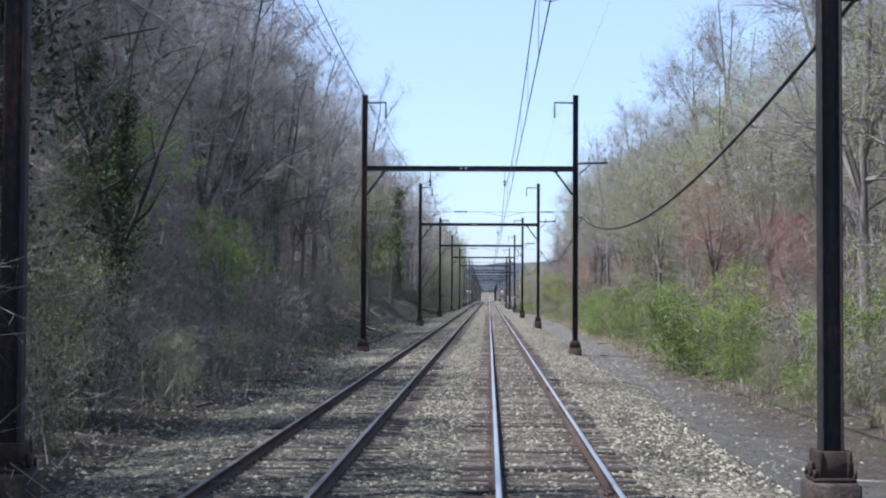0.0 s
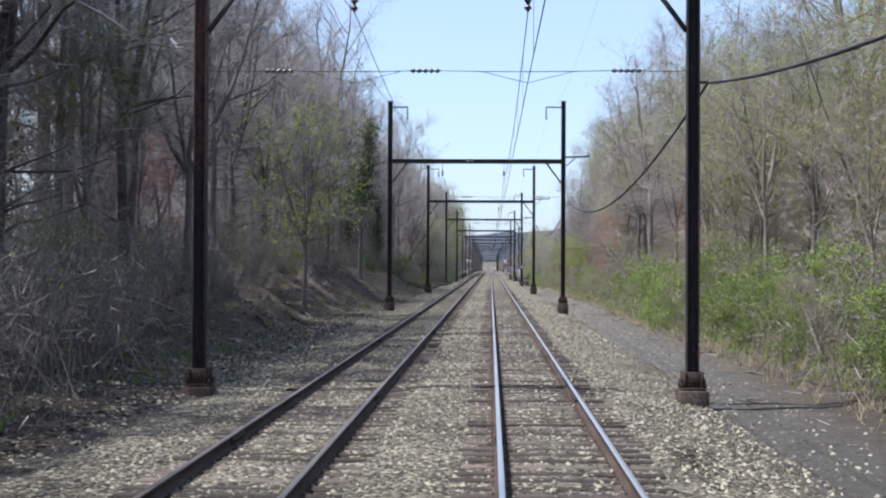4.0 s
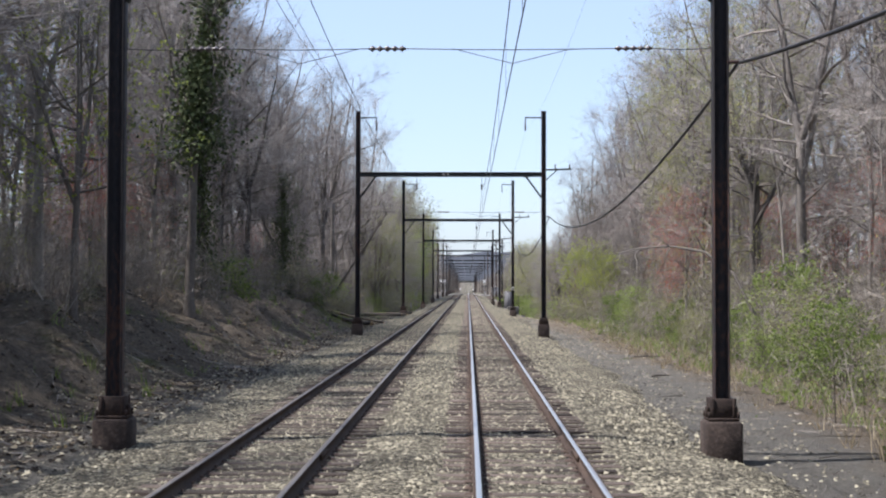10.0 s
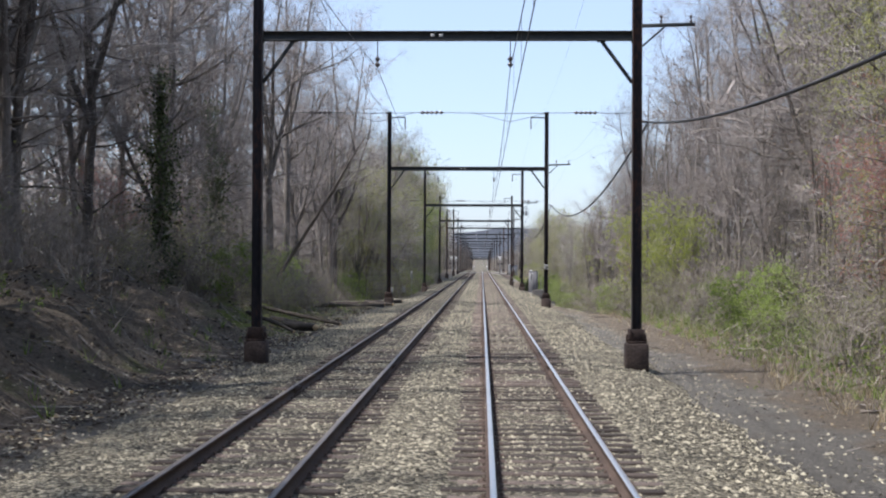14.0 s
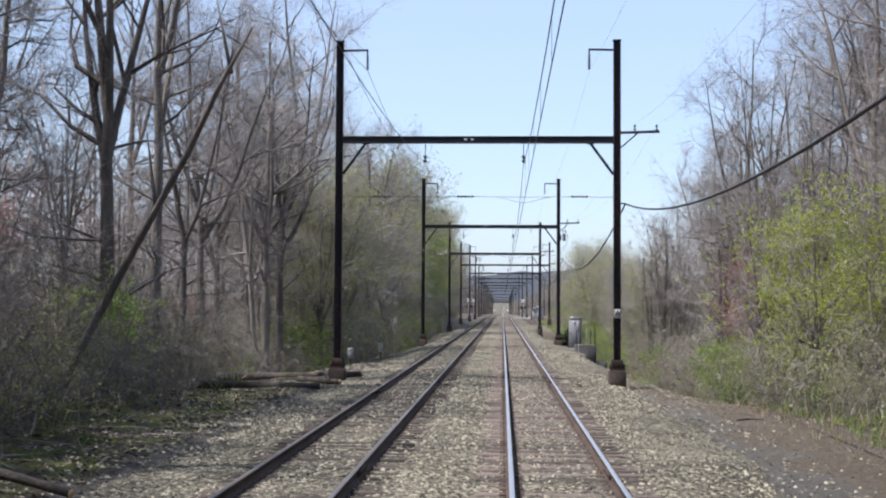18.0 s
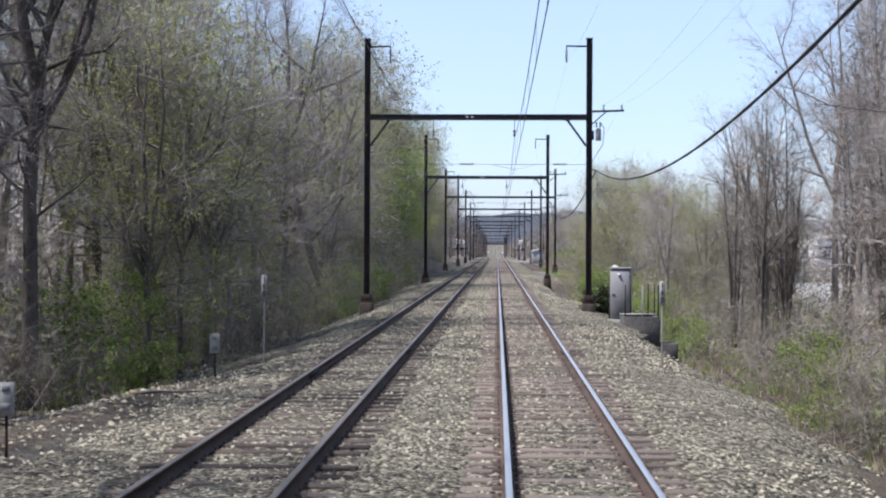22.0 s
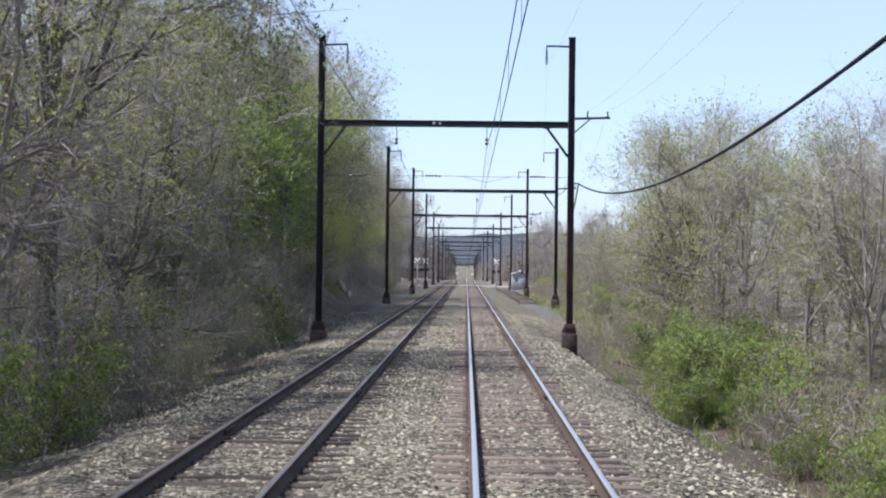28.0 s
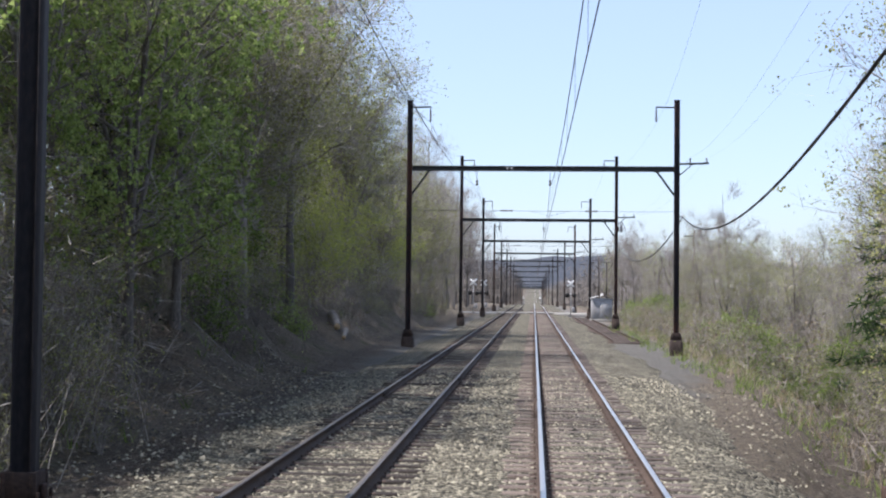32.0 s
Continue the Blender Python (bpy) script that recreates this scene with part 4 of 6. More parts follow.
# single trees and shrubs that stand out: kind, x, y, scale
SINGLE = (
    ("limehigh", -10.2, 121.5, 1.0), ("limehigh", -12.4, 148, 1.05), ("oak", -12.6, 245.5, 1.0), ("oak", -12.9, 251, 1.05), ("oak", -14.6, 262, 0.95), ("lime", -11.3, 261, 0.36), ("lime", -12.2, 263.5, 0.45), ("lush", -11.8, 257, 1.1), ("lush", -12.2, 252, 1.2), ("oak", -14.8, 203, 1.0), ("red", 10.0, 85, 0.6), ("red", 9.8, 174, 0.5), ("red", 11.6, 187, 0.8), ("bare", 14.0, 205, 1.05), ("bare", 15.5, 212, 1.1), ("mass", 16.0, 208, 1.0), ("bare", 17.0, 218, 1.1), ("clump", 13.2, 200, 1.15), ("mass", 16.5, 200, 1.05), ("bare", 13.6, 194, 1.05), ("oak", 11.8, 279.5, 0.66), ("clump", 10.6, 275, 0.95), ("oak", 13.5, 290, 0.7), ("oak", 13.8, 243, 0.9), ("clump", 12.4, 236, 1.15), ("oak", 14.6, 252, 0.9), ("clump", 12.0, 247, 1.1), ("green", -12.2, 54, 0.5), ("vine", -10.5, 47, 0.9), ("vine", -11, 36, 0.9),
    ("red", 10.8, 72, 0.75), ("red", 11.6, 76, 0.8), ("red", 11.6, 92, 0.8), ("red", 12.2, 137, 0.8), ("red", 12.4, 187, 0.85), ("red", 12.5, 255, 0.7), ("red", 13, 249, 0.7),
    ("red", -16.7, 118, 0.9), ("red", -17.2, 112, 0.95), ("red", -16, 245, 0.5),
    ("lime", 9.6, 226, 0.95), ("lime", 9.0, 223.5, 0.85), ("lime", 10.4, 221.5, 0.85), ("lime", 10.3, 229.5, 0.78), ("bare", 11.4, 284, 0.55), ("clump", 10.2, 279, 0.72), ("bare", 13.6, 288, 0.62), ("clump", 13.8, 273, 0.90), ("clump", 12.2, 277, 0.90), ("bare", 14.8, 279, 0.8), ("clump", 12.9, 264, 0.95), ("clump", 13.2, 282, 0.85), ("lush", 6.1, 312, 0.8), ("lush", 6.6, 313, 0.75), ("lush", 5.9, 310.6, 0.55), ("lush", 6.2, 72, 0.85), ("lush", 7.0, 74, 0.9), ("lush", 6.8, 69, 0.8), ("lush", 7.6, 77, 0.9), ("lush", 7.3, 66, 0.7), ("lush", 7.4, 121, 0.8), ("lush", 7.8, 126, 0.9), ("lush", 7.3, 116, 0.7), ("lush", 8.1, 131, 0.9), ("clump", 12.6, 264, 0.90), ("clump", 14.4, 268, 1.00), ("bare", 13.4, 270, 0.72), ("clump", 15.5, 275, 1.00), ("clump", 11.9, 257, 0.85), ("bare", 13.5, 222, 0.95), ("bare", 14.5, 229, 1.0), ("dark", 15.2, 235, 0.95),
    ("pale", 9.4, 331, 1.15), ("pale", 9.8, 337, 1.1), ("pale", 10.6, 325, 0.9), ("pale", 11.5, 312, 0.85), ("pale", 10.8, 345, 0.8), ("mass", -11.4, 268, 0.62), ("mass", -11.0, 281, 0.66), ("mass", -10.8, 294, 0.62), ("pale", -11.5, 300, 1.2), ("pale", -12, 306, 1.6), ("slim", 10.4, 308, 0.72), ("slim", 9.6, 300, 0.68), ("bare", 12.0, 316, 0.5), ("slim", 11.2, 293, 0.7),
    ("cone", 10.6, 350, 0.95), ("cone", 11.6, 347, 0.75), ("bare", 12.4, 354, 0.58), ("bare", 11.8, 362, 0.5),
    ("ivy", -10.5, 338.2, 0.92), ("ivy", -10.7, 342.8, 0.85), ("ivy", -11.6, 346, 0.8), ("ivy", -11.4, 334, 0.9), ("ivy", -11.0, 326.5, 0.85), ("ivy", -13.2, 329, 0.95), ("vine", -14.0, 209, 0.85), ("mass", -15.5, 214, 0.95), ("ivy", -11.2, 72, 0.42), ("ivy", -11.9, 76, 0.48), ("ivy", -12.8, 62, 0.8), ("mass", -14, 59, 1.0), ("mass", -13.6, 66, 1.0), ("mass", -15, 71, 1.05), ("pale", -10.8, 262, 1.1), ("pale", -11.4, 257, 1.0), ("lime", -12.0, 354, 1.15), ("pale", -12.8, 348, 1.15), ("pale", -13.8, 357, 1.3), ("dark", -15.6, 186, 0.95), ("mass", -16.7, 190, 1.0), ("vine", -13.2, 195, 0.8), ("mass", -17.2, 182, 1.0), ("dark", -14.8, 84, 0.95), ("mass", -16.2, 102, 1.05), ("mass", -15.8, 110, 1.0), ("mass", -15.4, 141, 0.8), ("vinehigh", -11.2, 158, 0.95), ("mass", -17.2, 148, 1.0), ("red", -16.2, 171, 1.05), ("red", -17.2, 166, 1.1), ("vine", -13.6, 172, 0.95), ("mass", 11.8, 238, 0.62), ("mass", 13.4, 244, 0.66), ("mass", 12.2, 250, 0.66), ("mass", 14.2, 256, 0.7), ("mass", 12.6, 260, 0.6), ("red", 11.4, 246, 0.8), ("vine", -12.4, 341, 0.8), ("green", -13.0, 331, 1.15), ("vine", -12.0, 318, 0.75), ("mass", -13.2, 336, 0.85), ("pale", -11.8, 320, 1.0), ("pale", -11.4, 311, 0.95), ("lime", -11.4, 368, 1.45), ("pale", -11.0, 361, 1.25), ("lime", -12.0, 376, 1.35), ("pale", -11.6, 355, 1.1), ("pale", -12.6, 384, 1.3),
    ("olive", -12.8, 347, 1.1), ("bare", -13.3, 261, 1.25), ("dark", -13.5, 223, 1.15), ("dark", -15.2, 92, 1.15), ("dark", -16.4, 96, 1.1))
for kind, x, y, s in SINGLE:
    plant(kind, x, y, s)

# stretches of woodland: side, from, to, first row, rows, spacing, size, kinds of tree
WOODS = (
    (-1, 8, 62, 11.6, 3, 4.4, 1.2, 0.66, {"dark": 4, "vine": 2.0, "bare": 2, "slim": 1.5}),
    (-1, 62, 125, 15.0, 3, 4.6, 1.25, 0.66, {"dark": 4, "mass": 3, "bare": 2.5, "olive": 0.5, "slim": 0.8, "red": 0.3, "vine": 0.8}),
    (-1, 125, 205, 15.2, 3, 4.8, 1.2, 0.64, {"bare": 3, "mass": 3, "dark": 2.5, "slim": 0.8, "red": 0.6, "olive": 0.4}),
    (-1, 205, 255, 13.8, 3, 5.6, 1.12, 0.8, {"oak": 1.6, "bare": 3, "slim": 2, "red": 0.6}),
    (-1, 255, 325, 11.8, 3, 4.4, 1.05, 0.72, {"olive": 1.2, "pale": 1.5, "bare": 3, "slim": 1.5}),
    (-1, 325, 345, 13.2, 3, 4.6, 1.15, 0.8, {"pale": 2.5, "olive": 1.5, "lime": 1, "bare": 2, "dark": 0.5}),
    (-1, 345, 440, 13.0, 3, 4.4, 1.15, 0.92, {"pale": 3, "lime": 2.4, "olive": 1.4, "red": 0.2}),
    (-1, 440, 560, 13.0, 2, 6.0, 1.15, 0.8, {"bare": 3, "dark": 1, "olive": 1, "slim": 1}),
    (1, 10, 60, 10.4, 3, 4.2, 0.84, 0.85, {"red": 1.0, "bare": 3, "slim": 2, "olive": 0.2}),
    (1, 60, 135, 12.2, 3, 3.9, 1.1, 0.8, {"olive": 6.0, "bare": 0.8, "slim": 2.4, "red": 0.7}),
    (1, 135, 200, 12.6, 3, 3.9, 1.2, 0.85, {"bare": 2.0, "mass": 0.6, "slim": 2.4, "red": 0.8, "olive": 2.4}),
    (1, 200, 262, 12.6, 3, 3.3, 1.0, 0.92, {"bare": 3, "clump": 2.5, "slim": 1.5, "red": 0.5}),
    (1, 284, 330, 10.5, 2, 4.6, 0.66, 0.85, {"bare": 1.4, "slim": 1.5, "olive": 3, "pale": 1.2}),
    (1, 330, 440, 12.0, 2, 4.6, 0.58, 0.8, {"olive": 4, "slim": 1.5, "bare": 1.2}),
    (1, 440, 560, 13.0, 2, 6.5, 0.7, 0.9, {"bare": 2, "slim": 3, "olive": 1}),
)
for side, ya, yb, x0, rows, gap, size, front, mix in WOODS:
    for row in range(rows):
        y = ya + plant_rs.uniform(0, gap)
        while y < yb:
            x = x0 + row * 3.4 + plant_rs.uniform(-1.2, 1.2)
            s = size * (front, (1 + front) / 2, 1.04)[row] * plant_rs.uniform(0.8, 1.12)
            kind = "mass" if row and plant_rs.uniform() < ((0.4 if ya < 125 else 0.25 if ya < 205 else 0.0 if ya < 255 else 0.12) if side < 0 else 0.15 if ya < 200 else 0.12) else choose(mix)
            plant(kind, side * x, y, s)
            y += gap * plant_rs.uniform(0.7, 1.35) * (1 + 0.12 * row)
# shrubs along the front: side, from, to, line, rows, spacing, kinds, size
UNDER = (
    (-1, 20, 62, 8.4, 2, 3.4, {"brush": 4, "mixed": 1.6, "lush": 0.4}, 0.9),
    (-1, 62, 92, 10.4, 2, 4.2, {"brush": 4, "mixed": 1.0, "lush": 0.25}, 0.85),
    (-1, 92, 130, 12.2, 2, 3.8, {"brush": 4, "mixed": 1.0, "lush": 0.25}, 0.85),
    (-1, 130, 196, 12.6, 2, 3.8, {"brush": 4, "mixed": 1.0, "lush": 0.2}, 0.8),
    (-1, 196, 228, 10.4, 3, 3.2, {"brush": 4, "mixed": 1.6, "lush": 0.8}, 0.9),
    (-1, 230, 262, 12.2, 3, 3.4, {"brush": 3, "mixed": 1.2, "lush": 0.6}, 0.8),
    (-1, 266, 332, 8.2, 2, 3.4, {"brush": 2, "mixed": 3, "lush": 0.8}, 0.9),
    (-1, 332, 450, 10.8, 2, 4.2, {"brush": 3, "mixed": 2.2, "lush": 0.5}, 0.9),
    (1, 20, 70, 7.2, 2, 2.7, {"lush": 2.4, "mixed": 2.4, "brush": 1.8}, 0.66),
    (1, 70, 140, 8.5, 2, 2.7, {"lush": 3.2, "mixed": 2.4, "brush": 1.2}, 0.88),
    (1, 140, 215, 9.2, 2, 2.8, {"lush": 2.2, "mixed": 2.4, "brush": 1.6}, 0.85),
    (1, 215, 262, 7.9, 2, 2.6, {"lush": 3, "mixed": 2.2, "brush": 1.6}, 0.85),
    (1, 272, 335, 7.0, 2, 2.8, {"lush": 2.4, "mixed": 2.6, "brush": 1.0}, 0.8),
    (1, 335, 450, 9.2, 2, 2.7, {"lush": 2.6, "mixed": 2.4, "brush": 1.0}, 0.72),
)
for side, ya, yb, x0, rows, gap, mix, size in UNDER:
    for row in range(rows):
        y = ya + plant_rs.uniform(0, gap)
        while y < yb:
            x = x0 + row * 1.7 + plant_rs.uniform(-0.6, 0.6)
            plant(choose(mix), side * x, y, size * (0.72 + 0.25 * row) * plant_rs.uniform(0.7, 1.2))
            y += gap * plant_rs.uniform(0.7, 1.35)

# a few more that fill the rows
for kind, x, y, s in (("lush", 6.3, 311.4, 0.7), ("lush", 5.7, 312.6, 0.6), ("lush", 6.4, 312.4, 0.85), ("mass", -16, 219, 1.0), ("dark", -16.5, 178, 1.15), ("bare", -15.5, 186, 1.15), ("mass", -16, 194, 1.15), ("red", 12.2, 236, 0.75), ("bare", 13.0, 241, 0.8)):
    plant(kind, x, y, s)


def thicket(side, y0, y1, x0, x1, clumps, h, per, seed, label, mat, share=0.0, leaf=None):
    """Tangled undergrowth: many arching canes and twigs in uneven clumps."""
    rs = np.random.RandomState(seed)
    sh = Shell()
    cx, cy = side * rs.uniform(x0, x1, clumps), rs.uniform(y0, y1, clumps)
    edge = np.abs(cx) - x0
    ch = h * rs.uniform(0.45, 1.1, clumps) * np.clip(0.45 + edge * 0.16, 0.45, 1.15)
    k = np.repeat(np.arange(clumps), int(per * 1.35))
    n = len(k)
    base = np.column_stack([cx[k] + rs.normal(0, 1.0, n), cy[k] + rs.normal(0, 1.0, n), np.zeros(n)])
    base[:, 2] = land(base[:, 0], base[:, 1])
    cane = rs.uniform(size=n) < 0.09
    lift = np.where(cane, 0, rs.uniform(0, 1, n) ** 0.8 * ch[k])
    base[:, 2] += lift
    d = unit(rs.normal(size=(n, 3)) + np.array([0, 0, 0.35]))
    L = np.where(cane, ch[k] * rs.uniform(0.5, 1.0, n), rs.uniform(0.2, 1.0, n))
    d[cane] = unit(d[cane] + np.array([0, 0, 1.6]))
    tip = base + d * L[:, None]
    slivers(sh, base, tip, np.where(cane, 0.024, 0.016) * rs.uniform(0.6, 1.4, n), rs)
    solid("undergrowth", sh, mat, label, "undergrowth", kind="stuff")
    if share:
        m = int(n * share * 1.2)
        pick = rs.randint(0, n, m)
        at = base[pick] + (tip[pick] - base[pick]) * rs.uniform(0.3, 1.1, m)[:, None]
        solid("young_leaves", flecks(Shell(), at, 0.085, rs), leaf, "fresh young leaves through the undergrowth", "foliage", kind="stuff")


thicket(-1, 5, 90, 9.4, 24, 340, 6.5, 190, 401, "dense tangle of bare canes and briars under the trees", M_BRUSH, 0.035, M_GREEN)
thicket(-1, 26, 66, 8.2, 10.6, 60, 2.4, 150, 410, "low tangle of dead vines beside the ballast", M_BRUSH, 0.08, M_LEAF)
thicket(-1, 90, 255, 12.6, 25, 560, 5.5, 180, 402, "dense tangle of bare canes and briars under the trees", M_BRUSH, 0.06, M_OLIVE)
thicket(-1, 226, 262, 12.4, 18, 90, 4.2, 190, 414, "tall tangle of brush along the edge of the woods", M_BRUSH, 0.14, M_OLIVE)
thicket(-1, 194, 226, 10.8, 17, 100, 4.6, 190, 412, "tall tangle of brush along the edge of the woods", M_BRUSH, 0.14, M_OLIVE)
thicket(-1, 262, 332, 9.0, 23, 300, 6.5, 150, 403, "dense tangle of bare canes and briars under the trees", M_BRUSH, 0.09, M_OLIVE)
thicket(-1, 332, 460, 10.6, 23, 300, 3.6, 150, 409, "dense tangle of bare canes and briars under the trees", M_BRUSH, 0.12, M_OLIVE)
thicket(1, 5, 140, 8.6, 24, 520, 5.5, 170, 404, "sunlit tangle of bare canes and briars", M_BRUSH, 0.10, M_OLIVE)
thicket(1, 140, 215, 9.4, 24, 270, 5.0, 170, 405, "sunlit tangle of bare canes and briars", M_BRUSH, 0.11, M_OLIVE)
thicket(1, 215, 262, 8.6, 20, 240, 4.2, 190, 411, "sunlit tangle of bare canes and briars", M_BRUSH, 0.2, M_OLIVE)
thicket(1, 262, 460, 7.6, 22, 440, 2.9, 140, 406, "sunlit tangle of bare canes and briars", M_BRUSH, 0.5, M_OLIVE)
thicket(1, 284, 440, 8.2, 18, 170, 3.4, 120, 413, "budding tan brush on the embankment", M_BRUSH, 0.55, M_TAN)
thicket(1, 8, 215, 7.6, 10.5, 120, 1.3, 60, 407, "low green growth at the edge of the path", M_BRUSH, 1.2, M_GREEN)
thicket(1, 330, 460, 8.8, 11.5, 90, 1.2, 50, 408, "low green growth at the edge of the path", M_BRUSH, 1.3, M_GREEN)

# deep woods behind the front rows, as a loose mass of stems and twigs
def deep_woods(name, side, y0, y1, x0, x1, h, stems, twigs, seed, label, mat, wide=1.0):
    rs = np.random.RandomState(seed)
    sh = Shell()
    x, y = side * rs.uniform(x0, x1, stems), rs.uniform(y0, y1, stems)
    z = land(x, y) - 0.2
    hh = h * rs.uniform(0.6, 1.1, stems)
    tip = np.column_stack([x + rs.normal(0, 0.8, stems), y + rs.normal(0, 0.8, stems), z + hh])
    slivers(sh, np.column_stack([x, y, z]), tip, rs.uniform(0.15, 0.5, stems), rs)
    k = rs.randint(0, stems, twigs)
    u = rs.uniform(0.02, 1.05, twigs)
    b = np.column_stack([x[k] + rs.normal(0, 2.2, twigs), y[k] + rs.normal(0, 2.2, twigs), z[k] + hh[k] * u])
    d = unit(rs.normal(size=(twigs, 3)) + np.array([0, 0, 0.7]))
    slivers(sh, b, b + d * wide * rs.uniform(1.2, 3.2, twigs)[:, None], wide * rs.uniform(0.08, 0.2, twigs), rs)
    return solid(name, sh, mat, label, "woods", kind="stuff")


deep_woods("deep_woods", -1, -30, 190, 22, 44, 19, 290, 28000, 301, "dense leafless woods behind the trackside trees", M_TWIG)
deep_woods("deep_woods", -1, 190, 305, 23, 46, 15, 150, 13000, 308, "open leafless woods behind the trackside trees", M_TWIG)
deep_woods("deep_woods", -1, 305, 640, 22, 44, 17, 400, 36000, 309, "dense leafless woods behind the trackside trees", M_TWIG)
deep_woods("deep_woods", 1, -30, 258, 21, 40, 17, 420, 38000, 302, "dense leafless woods behind the trackside trees", M_TWIG)
deep_woods("far_woods", 1, 300, 1300, 150, 330, 19, 900, 60000, 303, "distant leafless tree line beyond open ground", M_BRUSH, 1.8)
deep_woods("far_woods", -1, 560, 1250, 10, 40, 17, 600, 20000, 304, "distant woods beside the line", M_MIDBARK)
deep_woods("far_woods", 1, 560, 1250, 10, 40, 12, 600, 20000, 305, "distant woods beside the line", M_MIDBARK)
deep_woods("deep_woods", 1, 395, 640, 20, 60, 9, 300, 12000, 306, "thin leafless woods before the yard", M_TWIG)
deep_woods("deep_woods", 1, 255, 320, 24, 60, 8, 90, 3500, 307, "thin leafless woods before the yard", M_TWIG)

# ---- trackside things ----
def lettering(text, size, mat, parent, place, name="lettering"):
    cu = bpy.data.curves.new(name, "FONT")
    cu.body, cu.size, cu.extrude, cu.align_x, cu.align_y = text, size, 0.004, "CENTER", "CENTER"
    tmp = bpy.data.objects.new(name, cu)
    me = bpy.data.meshes.new_from_object(tmp)
    bpy.data.objects.remove(tmp)
    me.materials.clear()
    me.materials.append(mat)
    ob = new(name, me)
    ob.parent, ob.location, ob.rotation_euler = parent, place, (radians(90), 0, 0)
    return ob


# whistle board clamped to the right-hand pole
w = thing("whistle_board", (3.2, 228.27, 2.2), "white board with a black letter W on a pole", "sign")
part("board", box(Shell(), (0, -0.02, 0), (0.25, 0.02, 0.32), 0.008), M_PLATE, w)
letter = lettering("W", 0.27, M_BLACK, w, (0, -0.034, 0))
letter.scale = (0.92, 1.3, 1)
for z in (-0.1, 0.1):
    part("clamp", box(Shell(), (0, 0.002, z), (0.24, 0.02, 0.03), 0.004), M_STEEL, w)


def milepost(x, y, top):
    base = float(land(x, y))
    mp = thing("milepost", (x, y, base), "white distance post with black vertical numerals", "milepost", "mileposts")
    part("post", box(Shell(), (0, 0.03, (top - base) / 2 - 0.1), (0.026, 0.026, top - base + 0.1), 0.006), M_ALU, mp)
    part("board", box(Shell(), (0, 0, top - base - 0.27), (0.13, 0.015, 0.56), 0.005), M_FADED, mp)
    for k, ch in enumerate("160"):
        lettering(ch, 0.17, M_BLACK, mp, (0, -0.012, top - base - 0.09 - 0.175 * k), "numeral")


milepost(3.05, 249.2, 1.66)
milepost(-6.5, 249.2, 1.76)
for x, y in ((-7.05, 234.3), (-6.9, 245.6)):
    z = max(float(land(x, y)), float(bed_level(x, y)))
    mk = thing("marker_post", (x, y, z), "pale plate with dark marks on a thin dark post", "marker", "marker posts")
    part("post", box(Shell(), (0, 0.02, 0.38), (0.035, 0.02, 1.16), 0.006), M_STEEL, mk)
    plate = part("plate", box(Shell(), (0, -0.005, 0.72), (0.22, 0.016, 0.42), 0.006), M_FADED, mk)
    for dz, w, h in ((0.85, 0.1, 0.07), (0.62, 0.12, 0.09)):
        part("dark_bar", box(Shell(), (0, -0.016, dz), (w, 0.006, h), 0.002), M_CABINET, plate)

# equipment cabinet and concrete pit beside the line
cab = thing("equipment_cabinet", (4.04, 269.7, -0.56), "tall grey metal signal cabinet on a concrete pad", "cabinet")
cab.rotation_euler = (0, 0, radians(-11))
part("pad", box(Shell(), (0, 0, 0.09), (0.95, 0.8, 0.24), 0.02), M_PALECONC, cab)
part("body", box(Shell(), (0, 0, 1.22), (0.8, 0.6, 1.98), 0.012), M_CABINET, cab)
door = part("door", box(Shell(), (0, -0.315, 1.2), (0.72, 0.03, 1.84), 0.01), M_CABINET, cab)
part("handle", box(Shell(), (-0.27, -0.345, 1.2), (0.11, 0.03, 0.035), 0.008), M_STEEL, door, "dark door handle")
for z in (0.5, 1.9):
    part("hinge", box(Shell(), (0.36, -0.33, z), (0.03, 0.04, 0.12), 0.006), M_STEEL, door)
part("roof", box(Shell(), (0, -0.02, 2.235), (0.84, 0.68, 0.05), 0.015), M_CABINET, cab)
part("roof_vent", box(Shell(), (-0.22, -0.1, 2.29), (0.22, 0.2, 0.07), 0.02), M_WHITE, cab)
part("lamp", box(Shell(), (-0.05, -0.36, 1.98), (0.09, 0.06, 0.09), 0.015), M_WHITE, cab, "small white fitting")
part("conduit", tube(Shell(), [(-0.45, 0.1, 0.0), (-0.45, 0.1, 1.5)], 0.035, 8), M_STEEL, cab)

pit = thing("concrete_pit", (4.62, 268.35, -0.14), "dark weathered concrete pit with thin railing posts", "pit")
pit.scale = (0.86, 1, 1)
M_PIT = material("damp_concrete", [(0.03, 0.03, 0.03), (0.07, 0.068, 0.066), (0.13, 0.125, 0.12)], 1.3, 18, 0.95, 0.4)
part("front_wall", box(Shell(), (0, -0.7, -0.8), (1.6, 0.16, 1.6), 0.02), M_PIT, pit)
part("back_wall", box(Shell(), (0, 0.55, -0.8), (1.6, 0.16, 1.6), 0.02), M_PIT, pit)
for x in (-0.72, 0.72):
    part("side_wall", box(Shell(), (x, -0.075, -0.8), (0.16, 1.08, 1.594), 0.02), M_PIT, pit)
part("coping", box(Shell(), (0, 0.45, 0.03), (1.64, 0.36, 0.06), 0.015), M_PALECONC, pit)
part("lower_block", box(Shell(), (1.25, -0.4, -1.5), (0.72, 0.8, 1.0), 0.03), M_PIT, pit)
